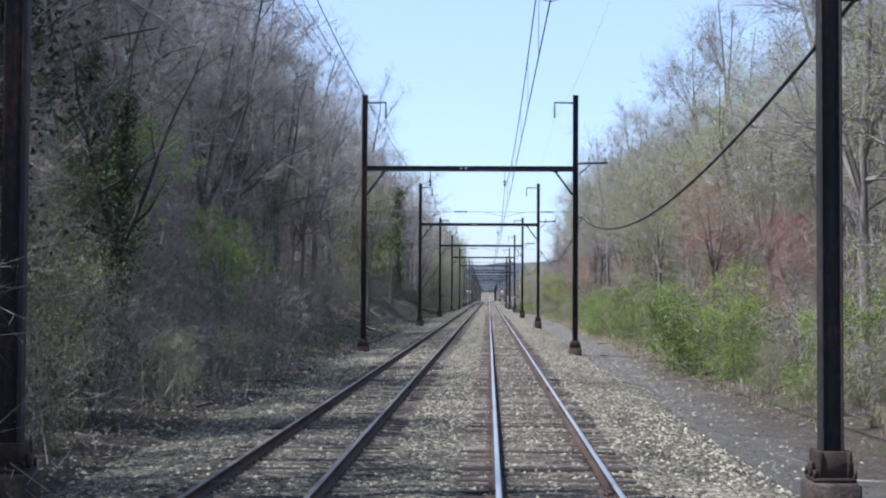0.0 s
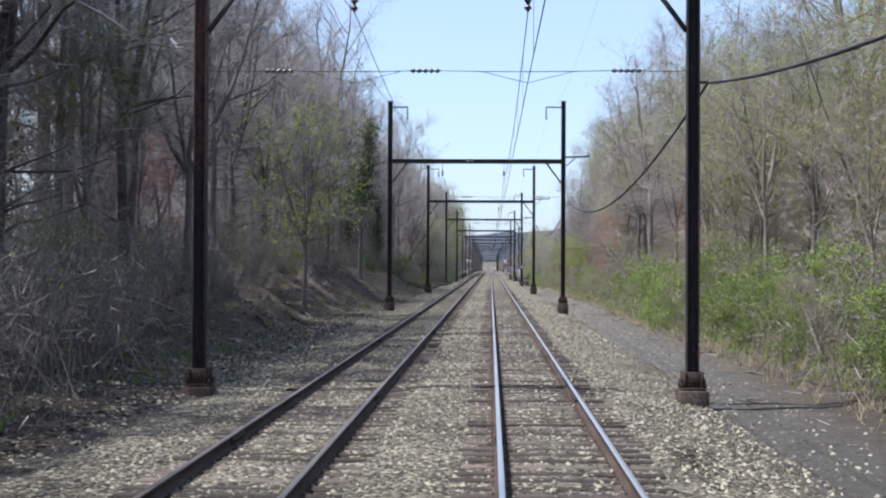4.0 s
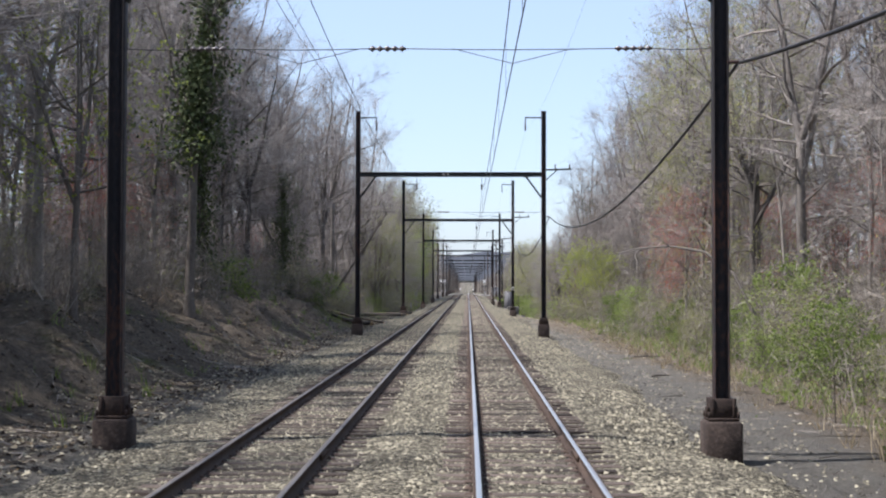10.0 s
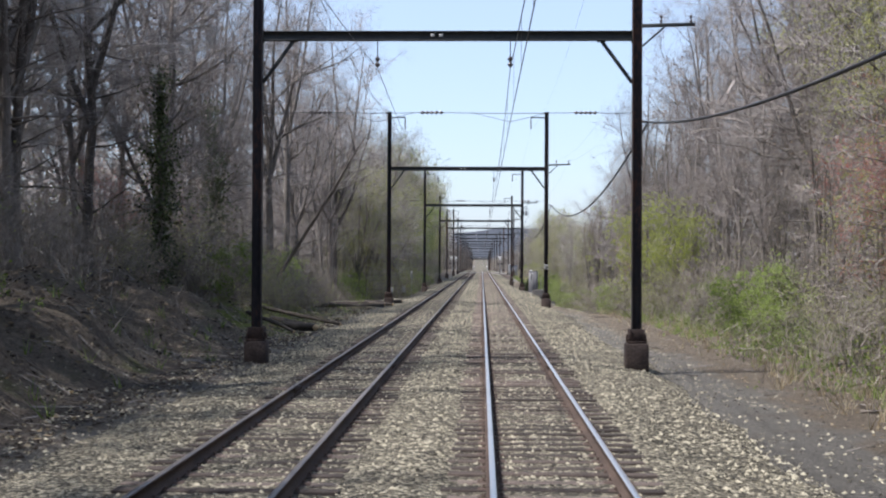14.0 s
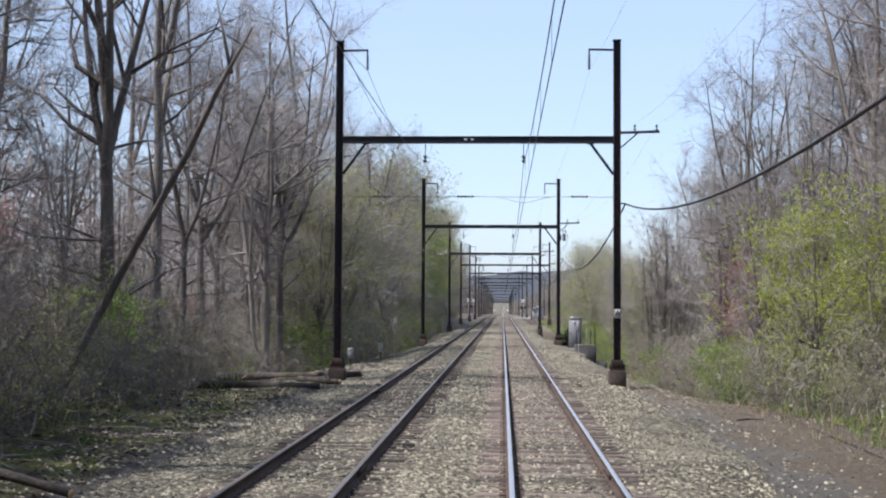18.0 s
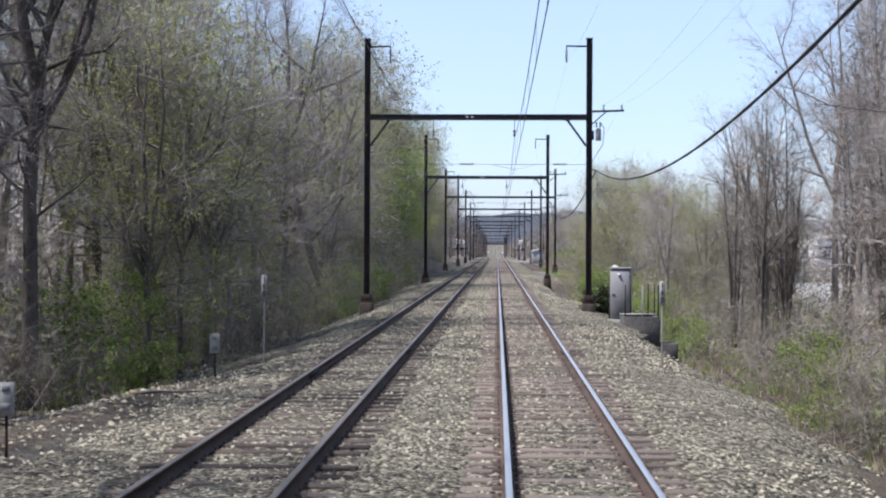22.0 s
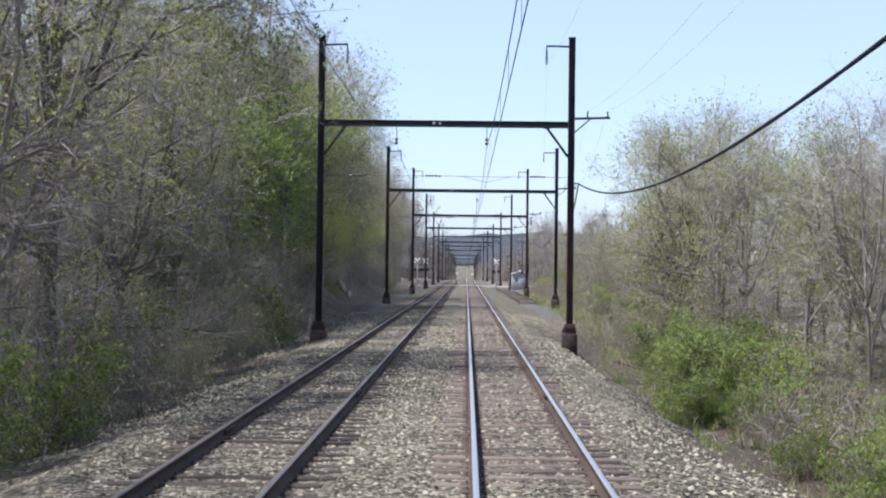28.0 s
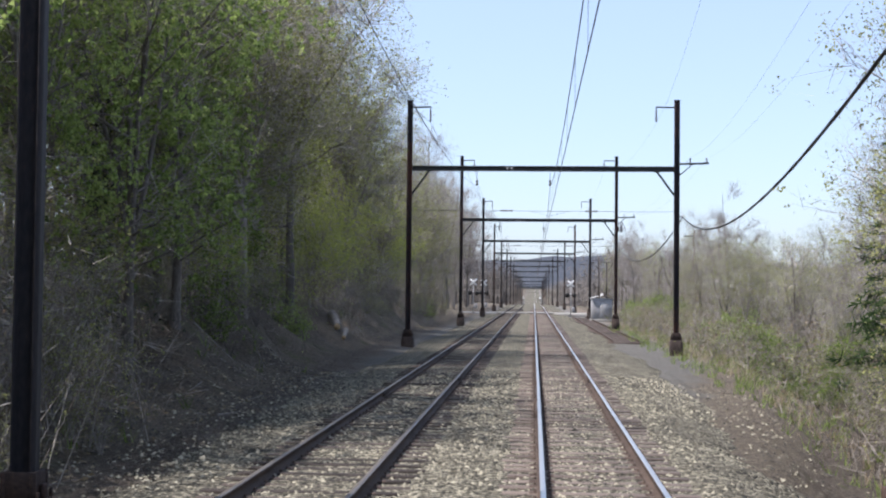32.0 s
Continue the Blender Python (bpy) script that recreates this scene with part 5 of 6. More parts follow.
for x, y in ((-0.72, -0.7), (0.05, -0.7), (0.74, -0.7), (-0.35, 0.5), (0.45, 0.5), (0.74, 0.5)):
    part("railing_post", box(Shell(), (x, y, 0.6), (0.05, 0.05, 1.2), 0.008), M_STEEL if x != 0.05 else M_ALU, pit)

# pole transformers
for gx, gy, z in ((3.11, 274.8, 7.4), (5.63, 411.5, 7.6)):
    tf = thing("pole_transformer", (gx + 0.4, gy, z), "grey cylindrical transformer hung on a steel pole", "transformer", "pole transformers")
    part("tank", tube(Shell(), [(0, 0, -0.24), (0, 0, -0.22), (0, 0, 0.2), (0, 0, 0.26), (0, 0, 0.34)], [0.11, 0.125, 0.125, 0.115, 0.05], 14), M_ALU, tf, smooth=False)
    part("bracket", box(Shell(), (-0.26, 0, 0), (0.14, 0.08, 0.4), 0.01), M_STEEL, tf)
    for x in (-0.08, 0.08):
        part("bushing", PIN, M_GLAZE, tf, "brown porcelain bushing", at=(x, 0, 0.34))
    part("lead_wire", tube(Shell(), [(0.08, 0, 0.58), (0.25, 0, 0.3), (0.2, 0, -0.4), (-0.25, 0, -1.1), (-0.36, 0, -1.8)], 0.014, 5), M_WIRE, tf)

# relay shed before the level crossing
shed = thing("relay_shed", (6.3, 446, float(land(6.3, 446))), "pale grey metal relay shed with a white roof", "shed")
part("base", box(Shell(), (0, 0, 0.08), (2.3, 2.9, 0.3), 0.03), M_PALECONC, shed)
part("wall", box(Shell(), (0, 0, 1.33), (2.15, 2.7, 2.25), 0.02), M_ALU, shed)
part("roof", sweep(Shell(), [(-1.2, 2.42), (-0.6, 2.66), (0, 2.74), (0.6, 2.66), (1.2, 2.42), (1.2, 2.46), (0, 2.78), (-1.2, 2.46)], -1.5, 1.5), M_WHITE, shed)
part("ventilator", tube(Shell(), [(0, -0.6, 2.7), (0, -0.6, 2.98), (0, -0.6, 3.0)], [0.12, 0.12, 0.2], 10), M_WHITE, shed)
part("door", box(Shell(), (0.2, -1.365, 1.2), (0.85, 0.03, 1.95), 0.01), M_ALU, shed)

# level crossing with its masts
crossing = thing("level_crossing", (0, 474, 0), "pale worn road crossing two tracks on the level", "level crossing", kind="structure")
M_ROAD = material("worn_asphalt", [(0.16, 0.155, 0.145), (0.26, 0.25, 0.235), (0.36, 0.345, 0.32)], 0.6, 30, 0.95, 0.3)
for x0, x1 in ((-46, -5.55), (-2.05, -1.75), (1.75, 60)):
    part("road_surface", box(Shell(), ((x0 + x1) / 2, 0, -0.30), (x1 - x0, 6.5, 0.45), 0.02), M_ROAD, crossing)
for tx in TRACKS:
    for x in (-1.27, 0.0, 1.27):
        part("crossing_panel", box(Shell(), (tx + x, 0, -0.07), (0.85 if x else 1.3, 6.4, 0.1), 0.015), M_PALECONC, crossing)


def crossing_mast(x, y, h):
    m = thing("crossing_signal", (x, y, float(land(x, y))), "grey crossing signal mast with black lamp hoods", "crossing signal", "crossing signals")
    part("mast", tube(Shell(), [(0, 0, -0.2), (0, 0, h)], 0.06, 8), M_ALU, m)
    part("light_bar", box(Shell(), (0, -0.08, h * 0.62), (0.9, 0.06, 0.06), 0.01), M_STEEL, m)
    for s in (-0.42, 0.42):
        part("lamp_disc", tube(Shell(), [(s, -0.09, h * 0.62), (s, -0.12, h * 0.62)], 0.27, 16), M_BLACK, m)
        part("hood", tube(Shell(), [(s, -0.12, h * 0.62), (s, -0.34, h * 0.63)], 0.12, 10, False), M_BLACK, m)
    for s in (-1, 1):
        part("crossbuck_arm", box(Shell(), (0, -0.08 - 0.013 * s, h - 0.25), (1.1, 0.022, 0.2), 0.006, Euler((0, s * radians(45), 0)).to_matrix().to_4x4()), M_WHITE, m)
    part("gate_box", box(Shell(), (0.3, 0, 1.0), (0.35, 0.35, 0.6), 0.02), M_ALU, m)


crossing_mast(3.6, 466, 4.4)
crossing_mast(-8.4, 468, 4.2)
crossing_mast(-7.6, 481, 4.2)
crossing_mast(-6.6, 1010, 4.2)
crossing_mast(2.4, 1010, 4.2)

# spur track beside the shed
spur = thing("spur_track", (4.5, 0, -0.24), "rusty spur track half sunk in cinder", "railway track")
for s in (-0.7525, 0.7525):
    part("rail", sweep(Shell(), RAIL, 384, 462), M_RUST, spur, at=(s, 0, 0))
SPUR_TIE = box(Shell(), (0, 0, -0.235), (2.4, 0.22, 0.15), 0.01).mesh("tie", M_TIE)
for k in range(140):
    part("tie", SPUR_TIE, M_TIE, spur, at=(0, 384 + 0.55 * k, 0))

# utility poles beyond the line
for x, y, h in ((10.5, 536, 9.5), (11.4, 528, 9.0), (16.4, 449, 10.0), (18.2, 470, 9.5)):
    up_ = thing("utility_pole", (x, y, float(land(x, y))), "weathered timber utility pole with a cross-arm", "utility pole", "utility poles")
    part("post", tube(Shell(), [(0, 0, -0.5), (0, 0, h)], [0.15, 0.1], 8), M_DARKBARK, up_)
    part("cross_arm", box(Shell(), (0, -0.12, h - 0.7), (2.2, 0.1, 0.12), 0.01), M_DARKBARK, up_)
    for k in (-0.95, -0.4, 0.4, 0.95):
        part("insulator", PIN, M_GLAZE, up_, at=(k, -0.12, h - 0.64))

# paved yard and low buildings beyond the right-hand trees
yard_z = float(land(45, 380))
solid("paved_yard", box(Shell(), (58, 372, yard_z), (66, 110, 0.5), 0.03), material("yard_asphalt", [(0.16, 0.157, 0.15), (0.23, 0.225, 0.215), (0.29, 0.285, 0.27)], 0.2, 14, 0.95, 0.2), "pale paved yard behind thin trees", "yard", kind="structure")
M_WALLWHITE = material("pale_cladding", [(0.55, 0.55, 0.53), (0.68, 0.68, 0.66)], 0.5, 12, 0.7, 0.1)
M_ROOFPALE = material("pale_roofing", [(0.55, 0.54, 0.52), (0.72, 0.71, 0.69)], 0.4, 10, 0.8, 0.1)
M_GLASSDARK = material("dark_glazing", [(0.02, 0.025, 0.03), (0.05, 0.06, 0.07)], 0.5, 5, 0.1, 0.0, spec=0.8)
M_BRICKWALL = material("brown_wall", [(0.16, 0.09, 0.065), (0.25, 0.15, 0.11), (0.32, 0.21, 0.16)], 0.8, 30, 0.9, 0.2)


def low_building(x, y, w, d, h, n, wall):
    z = float(land(x, y))
    b = thing("low_building", (x, y, z), "low pale commercial building with a row of dark windows", "building", "low buildings")
    part("wall", box(Shell(), (0, 0, h / 2 - 0.3), (w, d, h + 0.6), 0.05), wall, b)
    part("roof", box(Shell(), (0, 0, h + 0.12), (w + 0.6, d + 0.6, 0.24), 0.05), M_ROOFPALE, b)
    part("fascia", box(Shell(), (0, -d / 2 - 0.32, h - 0.25), (w + 0.5, 0.06, 0.5), 0.02), M_WHITE, b)
    for k in range(n):
        wx = -w / 2 + (k + 0.5) * w / n
        win = part("window", box(Shell(), (wx, -d / 2 - 0.03, h * 0.5), (w / n * 0.7, 0.05, h * 0.36), 0.01), M_GLASSDARK, b)
        part("sill", box(Shell(), (wx, -d / 2 - 0.08, h * 0.5 - h * 0.2), (w / n * 0.76, 0.12, 0.08), 0.01), M_WHITE, win)


low_building(88, 500, 44, 16, 6.0, 9, M_WALLWHITE)
low_building(70, 610, 34, 14, 7.5, 7, M_WALLWHITE)
low_building(48, 640, 26, 12, 5.0, 5, M_WALLWHITE)
for x, y, c in ((70, 430, M_WHITE), (76, 431, M_ALU), (82, 430, M_WHITE), (88, 432, M_WHITE)):
    v = thing("parked_van", (x, y, float(land(x, y)) + 0.26), "white van parked on the paved yard", "van", "parked vans")
    part("body", sweep(Shell(), [(-2.4, 0.35), (2.5, 0.35), (2.5, 1.0), (1.7, 1.2), (1.2, 2.1), (-2.4, 2.15)], -0.95, 0.95), c, v)
    part("windscreen", box(Shell(), (1.0, 0, 1.62), (0.7, 1.92, 0.5), 0.03), M_GLASSDARK, v)
    for wx in (-1.5, 1.6):
        for wy in (-0.96, 0.96):
            part("wheel", tube(Shell(), [(wx, wy - 0.1, 0.35), (wx, wy + 0.1, 0.35)], 0.35, 14), M_BLACK, v)
house = thing("house", (20.5, 454, float(land(20.5, 454))), "small brown house with a pale pitched roof behind trees", "house")
part("wall", box(Shell(), (0, 0, 2.0), (6, 6, 5.0), 0.04), M_BRICKWALL, house)
roof = sweep(Shell(), [(-3.5, 4.3), (0, 5.9), (3.5, 4.3), (3.5, 4.5), (0, 6.12), (-3.5, 4.5)], -3.4, 3.4)
roof.v[0] = roof.v[0][:, [1, 0, 2]]
part("roof", roof, M_ROOFPALE, house)
for x in (-1.8, 0, 1.8):
    win = part("window", box(Shell(), (x, -3.02, 2.8), (0.9, 0.06, 1.3), 0.01), M_GLASSDARK, house)
    part("sill", box(Shell(), (x, -3.08, 2.1), (1.1, 0.14, 0.08), 0.01), M_WHITE, win)

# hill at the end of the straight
# the blue-grey base colour has the distance haze painted into it
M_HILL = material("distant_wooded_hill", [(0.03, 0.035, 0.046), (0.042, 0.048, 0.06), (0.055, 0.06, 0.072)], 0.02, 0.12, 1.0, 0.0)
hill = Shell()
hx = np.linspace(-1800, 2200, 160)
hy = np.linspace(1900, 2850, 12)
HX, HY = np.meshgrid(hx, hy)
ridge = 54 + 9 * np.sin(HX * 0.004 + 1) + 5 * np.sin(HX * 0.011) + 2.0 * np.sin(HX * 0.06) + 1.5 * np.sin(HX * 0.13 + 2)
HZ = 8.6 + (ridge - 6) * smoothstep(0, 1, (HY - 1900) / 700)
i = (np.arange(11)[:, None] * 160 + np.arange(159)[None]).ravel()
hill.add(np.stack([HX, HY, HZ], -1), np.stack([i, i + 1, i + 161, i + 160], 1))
solid("distant_hill", hill, M_HILL, "wooded ridge closing the view, blue-grey with painted-in haze", "hill", kind="structure", smooth=True)


# dark evergreen bush between the pole and the cabinet
bush_rs = np.random.RandomState(77)
bush = thing("evergreen_bush", (3.75, 276.6, float(land(3.75, 276.6))), "low dark evergreen bush beside a steel pole", "shrub")
stems, leaf_at = Shell(), []
for k in range(26):
    a, e = bush_rs.uniform(0, 6.28), bush_rs.uniform(0.35, 1.5)
    tip = np.array([math.cos(a) * math.cos(e), math.sin(a) * math.cos(e), math.sin(e) * 1.25]) * bush_rs.uniform(0.5, 0.8)
    tube(stems, [(0, 0, -0.1), tip * 0.5 + np.array([0, 0, 0.1]), tip], [0.02, 0.014, 0.005], 4)
    leaf_at.append(tip * bush_rs.uniform(0.3, 1.05, (110, 1)) + bush_rs.normal(0, 0.09, (110, 3)))
part("stems", stems, M_DARKBARK, bush)
bush.scale = (1.3, 1.3, 1.2)
part("foliage", flecks(Shell(), np.concatenate(leaf_at) * 1.2, 0.09, bush_rs), M_VINE, bush)

# dead arching branch hanging out of the right-hand brush
arch = thing("arching_dead_branch", (9.6, 158, float(land(9.6, 158))), "pale bare branch arching out of the brush", "branch")
part("stem", tube(Shell(), [(0.2, -0.4, 0.0), (0.0, 0.2, 1.6), (-0.6, 0.9, 3.1), (-1.5, 1.8, 3.9), (-2.6, 3.2, 4.15), (-3.6, 4.6, 4.1), (-4.5, 5.8, 3.9)], [0.085, 0.08, 0.068, 0.055, 0.04, 0.028, 0.01], 7), M_BARK, arch, smooth=True)
for px, py, pz, dx, dz in ((-0.6, 0.9, 3.1, -0.8, 1.1), (-0.6, 0.9, 3.1, -0.9, -0.5), (-1.5, 1.8, 3.9, -0.6, 1.0), (-2.6, 3.2, 4.15, -0.5, -1.3), (-2.6, 3.2, 4.15, -0.9, 0.6), (-3.6, 4.6, 4.1, -0.5, -0.8)):
    part("side_shoot", tube(Shell(), [(px, py, pz), (px + dx * 0.5, py + 0.1, pz + dz * 0.6), (px + dx, py + 0.2, pz + dz)], [0.03, 0.02, 0.007], 5), M_BARK, arch)

# ---- logs, branches and litter ----
M_LOGBARK = material("damp_log_bark", [(0.028, 0.024, 0.02), (0.06, 0.051, 0.043), (0.11, 0.095, 0.08)], 1.5, 14, 0.95, 0.7, bump_dist=0.03)
M_LOGEND = material("cut_wood", [(0.35, 0.24, 0.13), (0.5, 0.37, 0.22)], 4, 40, 0.9, 0.2)


def log(a, b, r, label, cut=True, bark=None):
    a, b = Vector(a), Vector(b)
    a.z, b.z = (max(float(land(p.x, p.y)), float(bed_level(p.x, p.y)) if -8 < p.x < 4 else -9) + 0.75 * r + p.z for p in (a, b))
    ob = thing("fallen_log", a, label, "log", "fallen logs")
    d = b - a
    u = np.linspace(0, 1, 8)
    rs = np.random.RandomState(int(abs(a.x * 100 + a.y)))
    path = np.array([tuple(d * k) for k in u]) + np.cumsum(rs.normal(0, 0.012 * d.length, (8, 3)), 0) * np.array([1, 1, 0.25])
    part("trunk", tube(Shell(), path, r * (1 - 0.35 * u), 9), bark or M_LOGBARK, ob, smooth=True)
    if cut:
        e = unit(path[-1] - path[-2])
        part("cut_end", tube(Shell(), [path[-1] - e * 0.01, path[-1] + e * 0.006], r * 0.62, 9), M_LOGEND, ob, "pale cut end")


log((-12.0, 230.6, 0.35), (-5.8, 229.2, 0.06), 0.17, "long dark fallen trunk lying towards the ballast")
log((-11.0, 223.9, 0.1), (-6.6, 223.3, 0.0), 0.15, "dark fallen trunk on leaf litter")
log((-7.9, 226.6, 0.0), (-6.2, 225.3, 0.0), 0.13, "short broken log beside a fallen trunk")
log((-9.6, 228.3, 0.0), (-6.9, 227.4, 0.05), 0.09, "thin fallen trunk beside a larger one")
log((-8.6, 196.8, 0), (-7.2, 195.6, 0), 0.21, "sawn log lying on the bank foot")
log((-9.4, 198.5, 0), (-7.9, 197.4, 0), 0.18, "sawn log lying on the bank foot")
log((-10.8, 201, 0), (-7.0, 199.6, 0), 0.1, "grey fallen branch on the bank")
log((-9.9, 195.5, 0), (-7.9, 194.2, 0), 0.09, "grey fallen branch on mossy soil")
log((-11.6, 113, 0), (-8.9, 106, 0), 0.08, "grey fallen branch on shaded soil")
log((-10.8, 118, 0), (-8.6, 111, 0), 0.07, "grey fallen branch on shaded soil")
log((-11.2, 121, 0), (-9.0, 117, 0), 0.1, "grey fallen branch on shaded soil")
log((-10.4, 368.5, 0), (-9.9, 366.4, 0), 0.24, "pale sawn log on the earth bank", bark=M_BARK)
log((-9.6, 367.6, 0), (-9.3, 365.4, 0), 0.15, "pale sawn log on the earth bank", bark=M_BARK)
log((5.9, 331.0, 0), (7.0, 328.4, 0), 0.06, "pale bleached log at the path edge")
log((5.6, 246, 0), (4.6, 252, 0), 0.035, "pale bare branch on the embankment")
leaning = thing("leaning_dead_tree", (-13.3, 217.3, float(land(-13.3, 217.3))), "dead tree trunk leaning against its neighbours", "tree")
part("trunk", tube(Shell(), [(0, 0, -0.2), (1.5, -1.2, 2.2), (2.9, -2.3, 4.2), (4.6, -3.7, 6.5), (5.6, -4.7, 8.0), (6.5, -5.3, 9.3)], [0.12, 0.11, 0.095, 0.08, 0.06, 0.02], 8), M_MIDBARK, leaning, smooth=True)
for px, py, pz, dx in ((3.6, -2.9, 5.2, -0.4), (5.0, -4.1, 7.1, 0.7), (5.9, -4.8, 8.3, -0.5)):
    part("limb", tube(Shell(), [(px, py, pz), (px + dx * 0.5, py + 0.3, pz + 0.9), (px + dx, py + 0.5, pz + 2.0)], [0.06, 0.04, 0.012], 6), M_DARKBARK, leaning)
bent = thing("leaning_tree", (-8.9, 283, float(land(-8.9, 283))), "thick dark trunk leaning away from the track", "tree")
part("trunk", tube(Shell(), [(0, 0, -0.3), (-0.5, 0, 1.2), (-1.3, 0.1, 3.2), (-2.2, 0.5, 6.5), (-2.6, 1.0, 9.5)], [0.33, 0.27, 0.22, 0.13, 0.04], 9), M_DARKBARK, bent, smooth=True)
for dz, dx in ((4.0, 1.2), (5.5, -1.5), (7.0, 1.0)):
    part("limb", tube(Shell(), [(-1.4 - 0.25 * (dz - 3), 0.2, dz), (-1.4 - 0.25 * (dz - 3) + dx, 0.3, dz + 1.3), (-1.2 - 0.25 * (dz - 3) + 1.6 * dx, 0.2, dz + 3.0)], [0.09, 0.06, 0.015], 6), M_DARKBARK, bent)
for k, (x, y, L, a) in enumerate(((5.9, 163.5, 1.3, 15), (6.8, 160, 1.6, 80), (5.0, 152, 0.9, 40), (6.6, 172, 1.5, -10), (5.6, 100, 1.1, 20), (6.4, 92, 1.0, 110), (5.2, 216, 0.8, 10), (6.0, 340, 1.4, 70), (-8.2, 60, 1.6, 30), (-7.6, 52, 1.2, 75), (-8.4, 140, 1.4, 160), (-7.4, 241.2, 1.3, 20), (-8.2, 237.5, 1.8, 165), (-8.8, 231.8, 1.2, 60))):
    z = float(land(x, y)) + 0.03
    br = thing("fallen_branch", (x, y, z), "crooked fallen branch on the ground", "branch", "fallen branches")
    dx, dy = math.cos(radians(a)) * L, math.sin(radians(a)) * L
    part("stem", tube(Shell(), [(0, 0, 0), (dx * 0.35, dy * 0.35 + 0.05, 0.02), (dx * 0.7, dy * 0.7 - 0.04, 0.01), (dx, dy, 0.0)], [0.035, 0.03, 0.022, 0.008], 6), M_DARKBARK, br)
    part("side_shoot", tube(Shell(), [(dx * 0.4, dy * 0.4 + 0.04, 0.02), (dx * 0.6 - dy * 0.25, dy * 0.6 + dx * 0.25, 0.03)], [0.018, 0.006], 5), M_DARKBARK, br)


M_DEADLEAF = leafy("damp_dead_leaf", [(0.04, 0.032, 0.026), (0.085, 0.068, 0.054), (0.16, 0.13, 0.105)])


def litter(n, x0, x1, y0, y1, size, seed, mat, label, flat=0.25, name="leaf_litter"):
    rs = np.random.RandomState(seed)
    x, y = rs.uniform(x0, x1, n), rs.uniform(y0, y1, n)
    at = np.column_stack([x, y, land(x, y) + 0.015])
    a = unit(rs.normal(size=(n, 3)) * np.array([1, 1, flat])) * (size * rs.uniform(0.5, 1.4, n))[:, None]
    b = unit(np.cross(a, np.array([0, 0, 1.0]) + rs.normal(0, 0.3, (n, 3)))) * (size * 0.4 * rs.uniform(0.5, 1.3, n))[:, None]
    v = np.stack([at - a / 2, at + b, at + a / 2, at - b], 1).reshape(-1, 3)
    solid(name, Shell().add(v, np.arange(len(v)).reshape(-1, 4)), mat, label, "leaf litter", kind="stuff")


litter(16000, -14, -7.3, 25, 350, 0.12, 61, M_DRY, "dry brown leaves strewn on the bank")
litter(22000, -13.5, -7.0, 60, 225, 0.13, 69, M_DEADLEAF, "dark damp leaves strewn on the bank")
litter(5000, 5.4, 10, 25, 360, 0.08, 62, M_DRY, "dry tan leaves and straw at the path edge")


def sticks(n, x0, x1, y0, y1, length, seed, label):
    rs = np.random.RandomState(seed)
    x, y = rs.uniform(x0, x1, n), rs.uniform(y0, y1, n)
    a = rs.uniform(0, 2 * np.pi, n)
    L = length * rs.gamma(2, 0.5, n)
    b = np.column_stack([x, y, land(x, y) + 0.02])
    tx, ty = x + np.cos(a) * L, y + np.sin(a) * L
    t = np.column_stack([tx, ty, land(tx, ty) + rs.uniform(0.0, 0.12, n)])
    slivers(sh := Shell(), b, t, 0.026 * rs.uniform(0.6, 1.5, n), rs)
    solid("scattered_sticks", sh, M_BARK, label, "sticks", kind="stuff")


sticks(3200, -13, -7.4, 25, 350, 0.7, 63, "dead sticks scattered over the shaded bank")
sticks(900, 4.6, 9, 25, 360, 0.6, 64, "dead sticks scattered along the path edge")


def tufts(n, x0, x1, y0, y1, h, seed, mat, label):
    """Tufts of grass, eight blades each."""
    rs = np.random.RandomState(seed)
    x, y = rs.uniform(x0, x1, n), rs.uniform(y0, y1, n)
    k = np.repeat(np.arange(n), 8)
    bx, by = x[k] + rs.normal(0, 0.07, len(k)), y[k] + rs.normal(0, 0.07, len(k))
    b = np.column_stack([bx, by, land(bx, by) - 0.02])
    t = b + np.column_stack([rs.normal(0, 0.4, len(k)), rs.normal(0, 0.4, len(k)), np.ones(len(k))]) * (h * rs.uniform(0.4, 1.2, len(k)))[:, None]
    solid("grass", slivers(Shell(), b, t, 0.025, rs), mat, label, "grass", kind="stuff")


tufts(1700, 7.0, 10.5, 20, 230, 0.4, 65, M_GREEN, "green spring grass along the path edge")
tufts(1200, 5.0, 9.5, 235, 420, 0.4, 66, M_GREEN, "green spring grass on the embankment")
tufts(1400, 6.0, 9.5, 20, 420, 0.5, 67, M_DRY, "dry tan grass along the path edge")
tufts(450, -12, -8.0, 25, 350, 0.4, 68, M_GREEN, "thin green grass on the shaded bank")

# ---- ties, plates and loose stones ----
tie_shell = Shell()
box(tie_shell, (0, 0, -0.09), (2.59, 0.225, 0.18), 0.012)
TIE = tie_shell.mesh("tie", M_TIE)
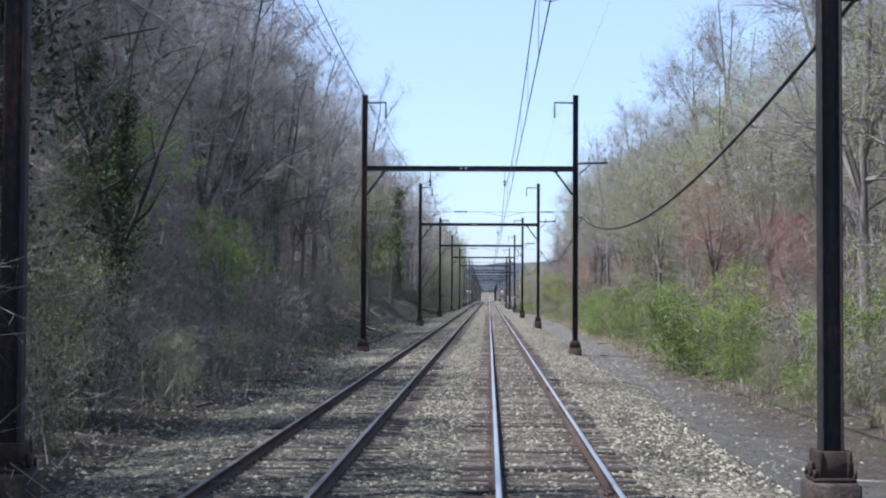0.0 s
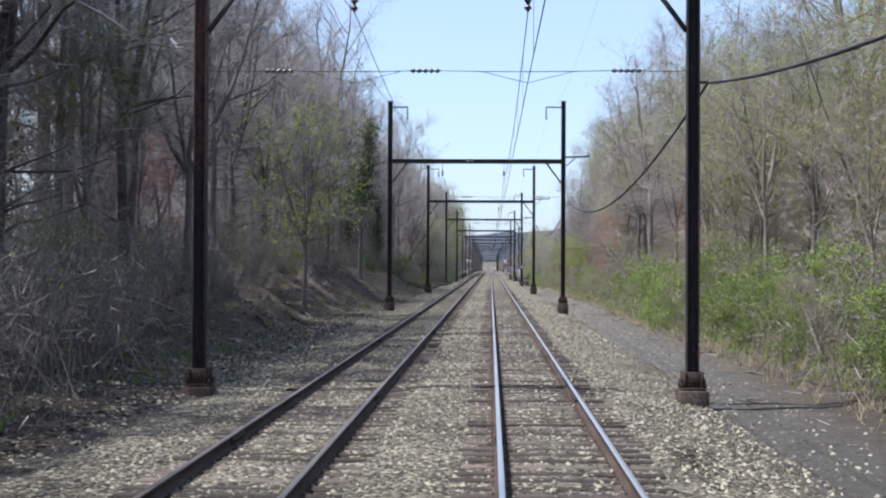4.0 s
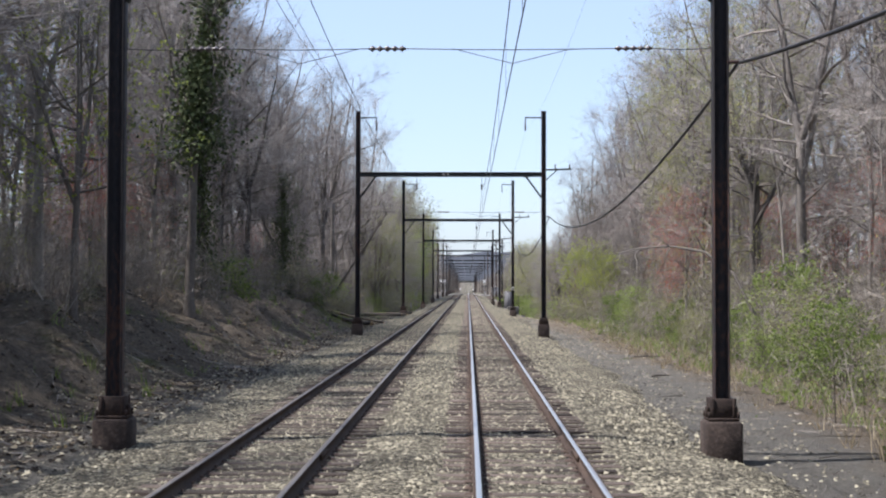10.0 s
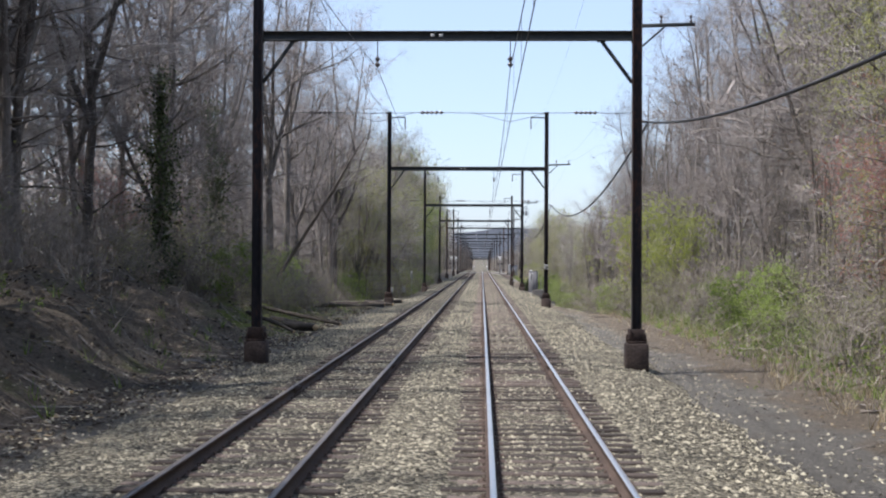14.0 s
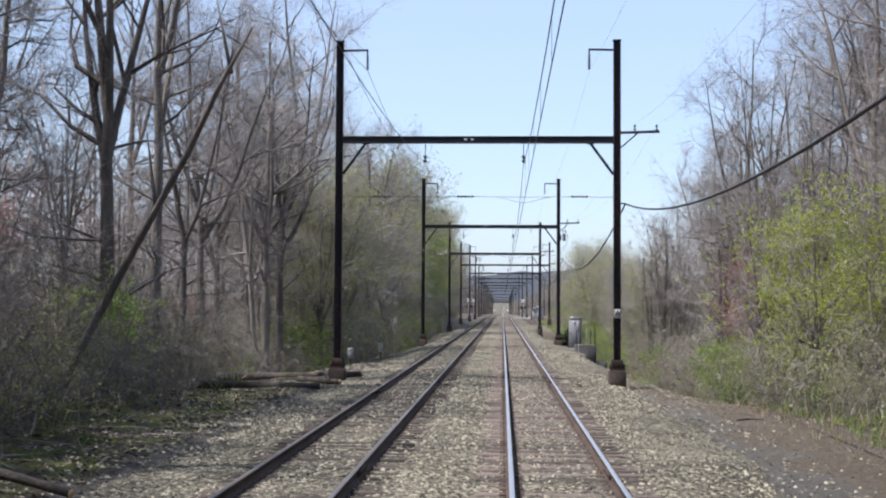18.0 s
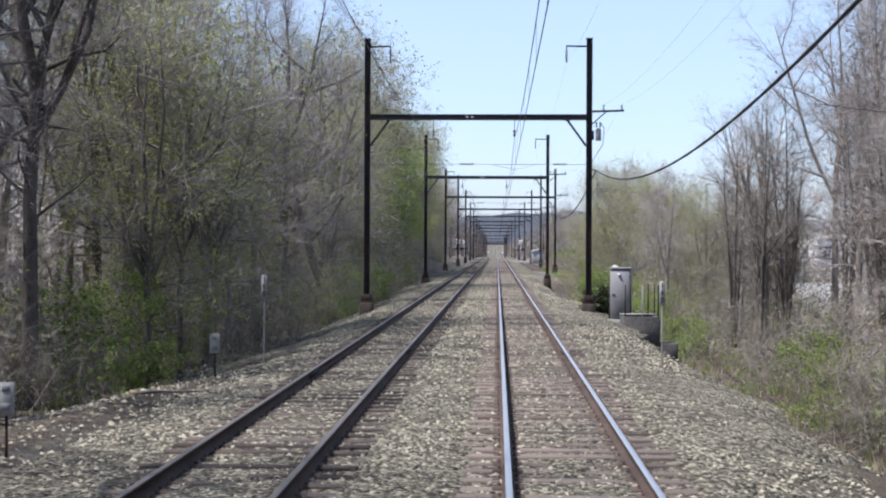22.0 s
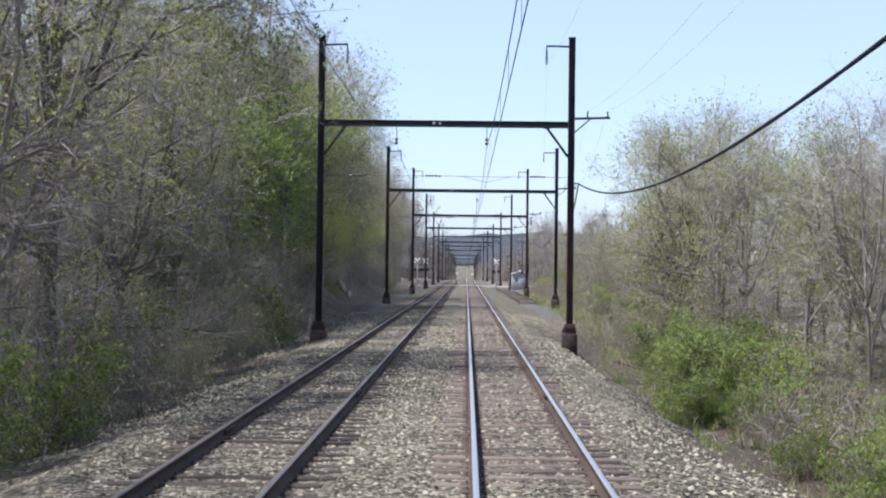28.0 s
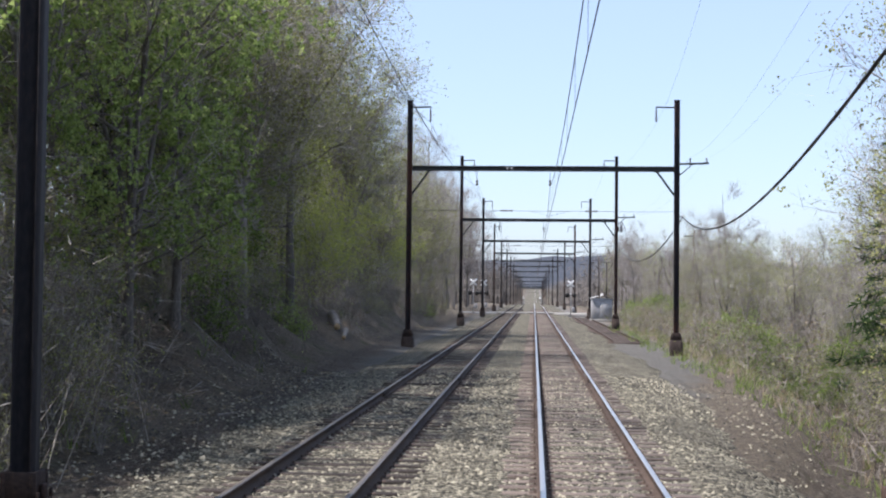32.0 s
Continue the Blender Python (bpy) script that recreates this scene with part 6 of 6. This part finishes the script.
# a flat-topped block with sloping sides, open underneath
PLATE_V = [(a, b, 0) for a, b in ((-1, -1), (1, -1), (1, 1), (-1, 1))] + [(0.9 * a, 0.9 * b, 1) for a, b in ((-1, -1), (1, -1), (1, 1), (-1, 1))]
PLATE_Q = [(4, 5, 6, 7), (0, 1, 5, 4), (1, 2, 6, 5), (2, 3, 7, 6), (3, 0, 4, 7)]
rs = np.random.RandomState(41)
for tr, tx in zip(track_things, TRACKS):
    rest, plates = Shell(), Shell()
    y, n = 20.0, 0
    while y < 520:
        dx, dz, rz = rs.normal(0, 0.04), rs.normal(-0.172, 0.007), rs.normal(0, 0.9)
        if y > 34 and n < 300:
            ob = part("tie", TIE, M_TIE, tr, at=(dx, y, dz))
            ob.rotation_euler = (0, 0, radians(rz))
            n += 1
        else:
            box(rest, (dx, y, dz - 0.09), (2.59, 0.225, 0.18), 0.012, Euler((0, 0, radians(rz))).to_matrix().to_4x4())
        for s in (-0.7525, 0.7525):
            plates.add(np.array(PLATE_V) * (0.18, 0.095, 0.018) + (s, y, -0.175), PLATE_Q)
            for k in (-0.1, 0.1):
                plates.add(np.array(PLATE_V) * (0.018, 0.016, 0.045) + (s + k, y + rs.choice((-0.05, 0.05)), -0.166), PLATE_Q)
        y += 0.535 + rs.normal(0, 0.02)
    tagged(part("further_ties", rest, M_TIE, tr), kind="stuff")
    tagged(part("tie_plates", plates, M_RUST, tr, "rusty tie plates with spikes"), kind="stuff")


def stones(name, n, x0, x1, y0, y1, size, seed, zf, label):
    rs = np.random.RandomState(seed)
    x, y = rs.uniform(x0, x1, n), rs.uniform(y0, y1, n)
    s = size * rs.uniform(0.6, 1.5, n)
    z = zf(x, y)
    base = np.array([(1, 0, 0), (-1, 0, 0), (0, 1, 0), (0, -1, 0), (0, 0, 1), (0, 0, -1)], float)
    tri = np.array([(0, 2, 4), (2, 1, 4), (1, 3, 4), (3, 0, 4)])
    v = base[None] * rs.uniform(0.6, 1.2, (n, 6, 3)) + rs.normal(0, 0.25, (n, 6, 3))
    v = v * s[:, None, None] * np.array([1, 1, 0.75]) + np.column_stack([x, y, z])[:, None]
    t = (tri[None] + 6 * np.arange(n)[:, None, None]).reshape(-1, 3)
    sh = Shell().add(v.reshape(-1, 3), None, t)
    solid(name, sh, M_STONE, label, "stones", kind="stuff")


stones("loose_ballast", 160000, -7.2, 3.6, 30, 350, 0.031, 51, bed_level, "loose crushed stones lying on the ballast")
stones("scattered_stones", 9000, 2.6, 5.2, 30, 350, 0.032, 54, lambda x, y: np.where(x < 4.3, np.maximum(land(x, y), bed_level(x, y)), land(x, y)), "crushed stones spilled down the ballast shoulder")
stones("scattered_stones", 6000, 3.4, 8.0, 30, 350, 0.03, 52, land, "pale stones scattered on the cinder path")
stones("scattered_stones", 34000, -9.6, -6.6, 30, 350, 0.034, 53, lambda x, y: np.maximum(land(x, y), bed_level(x, y)), "pale stones scattered on the shaded soil")
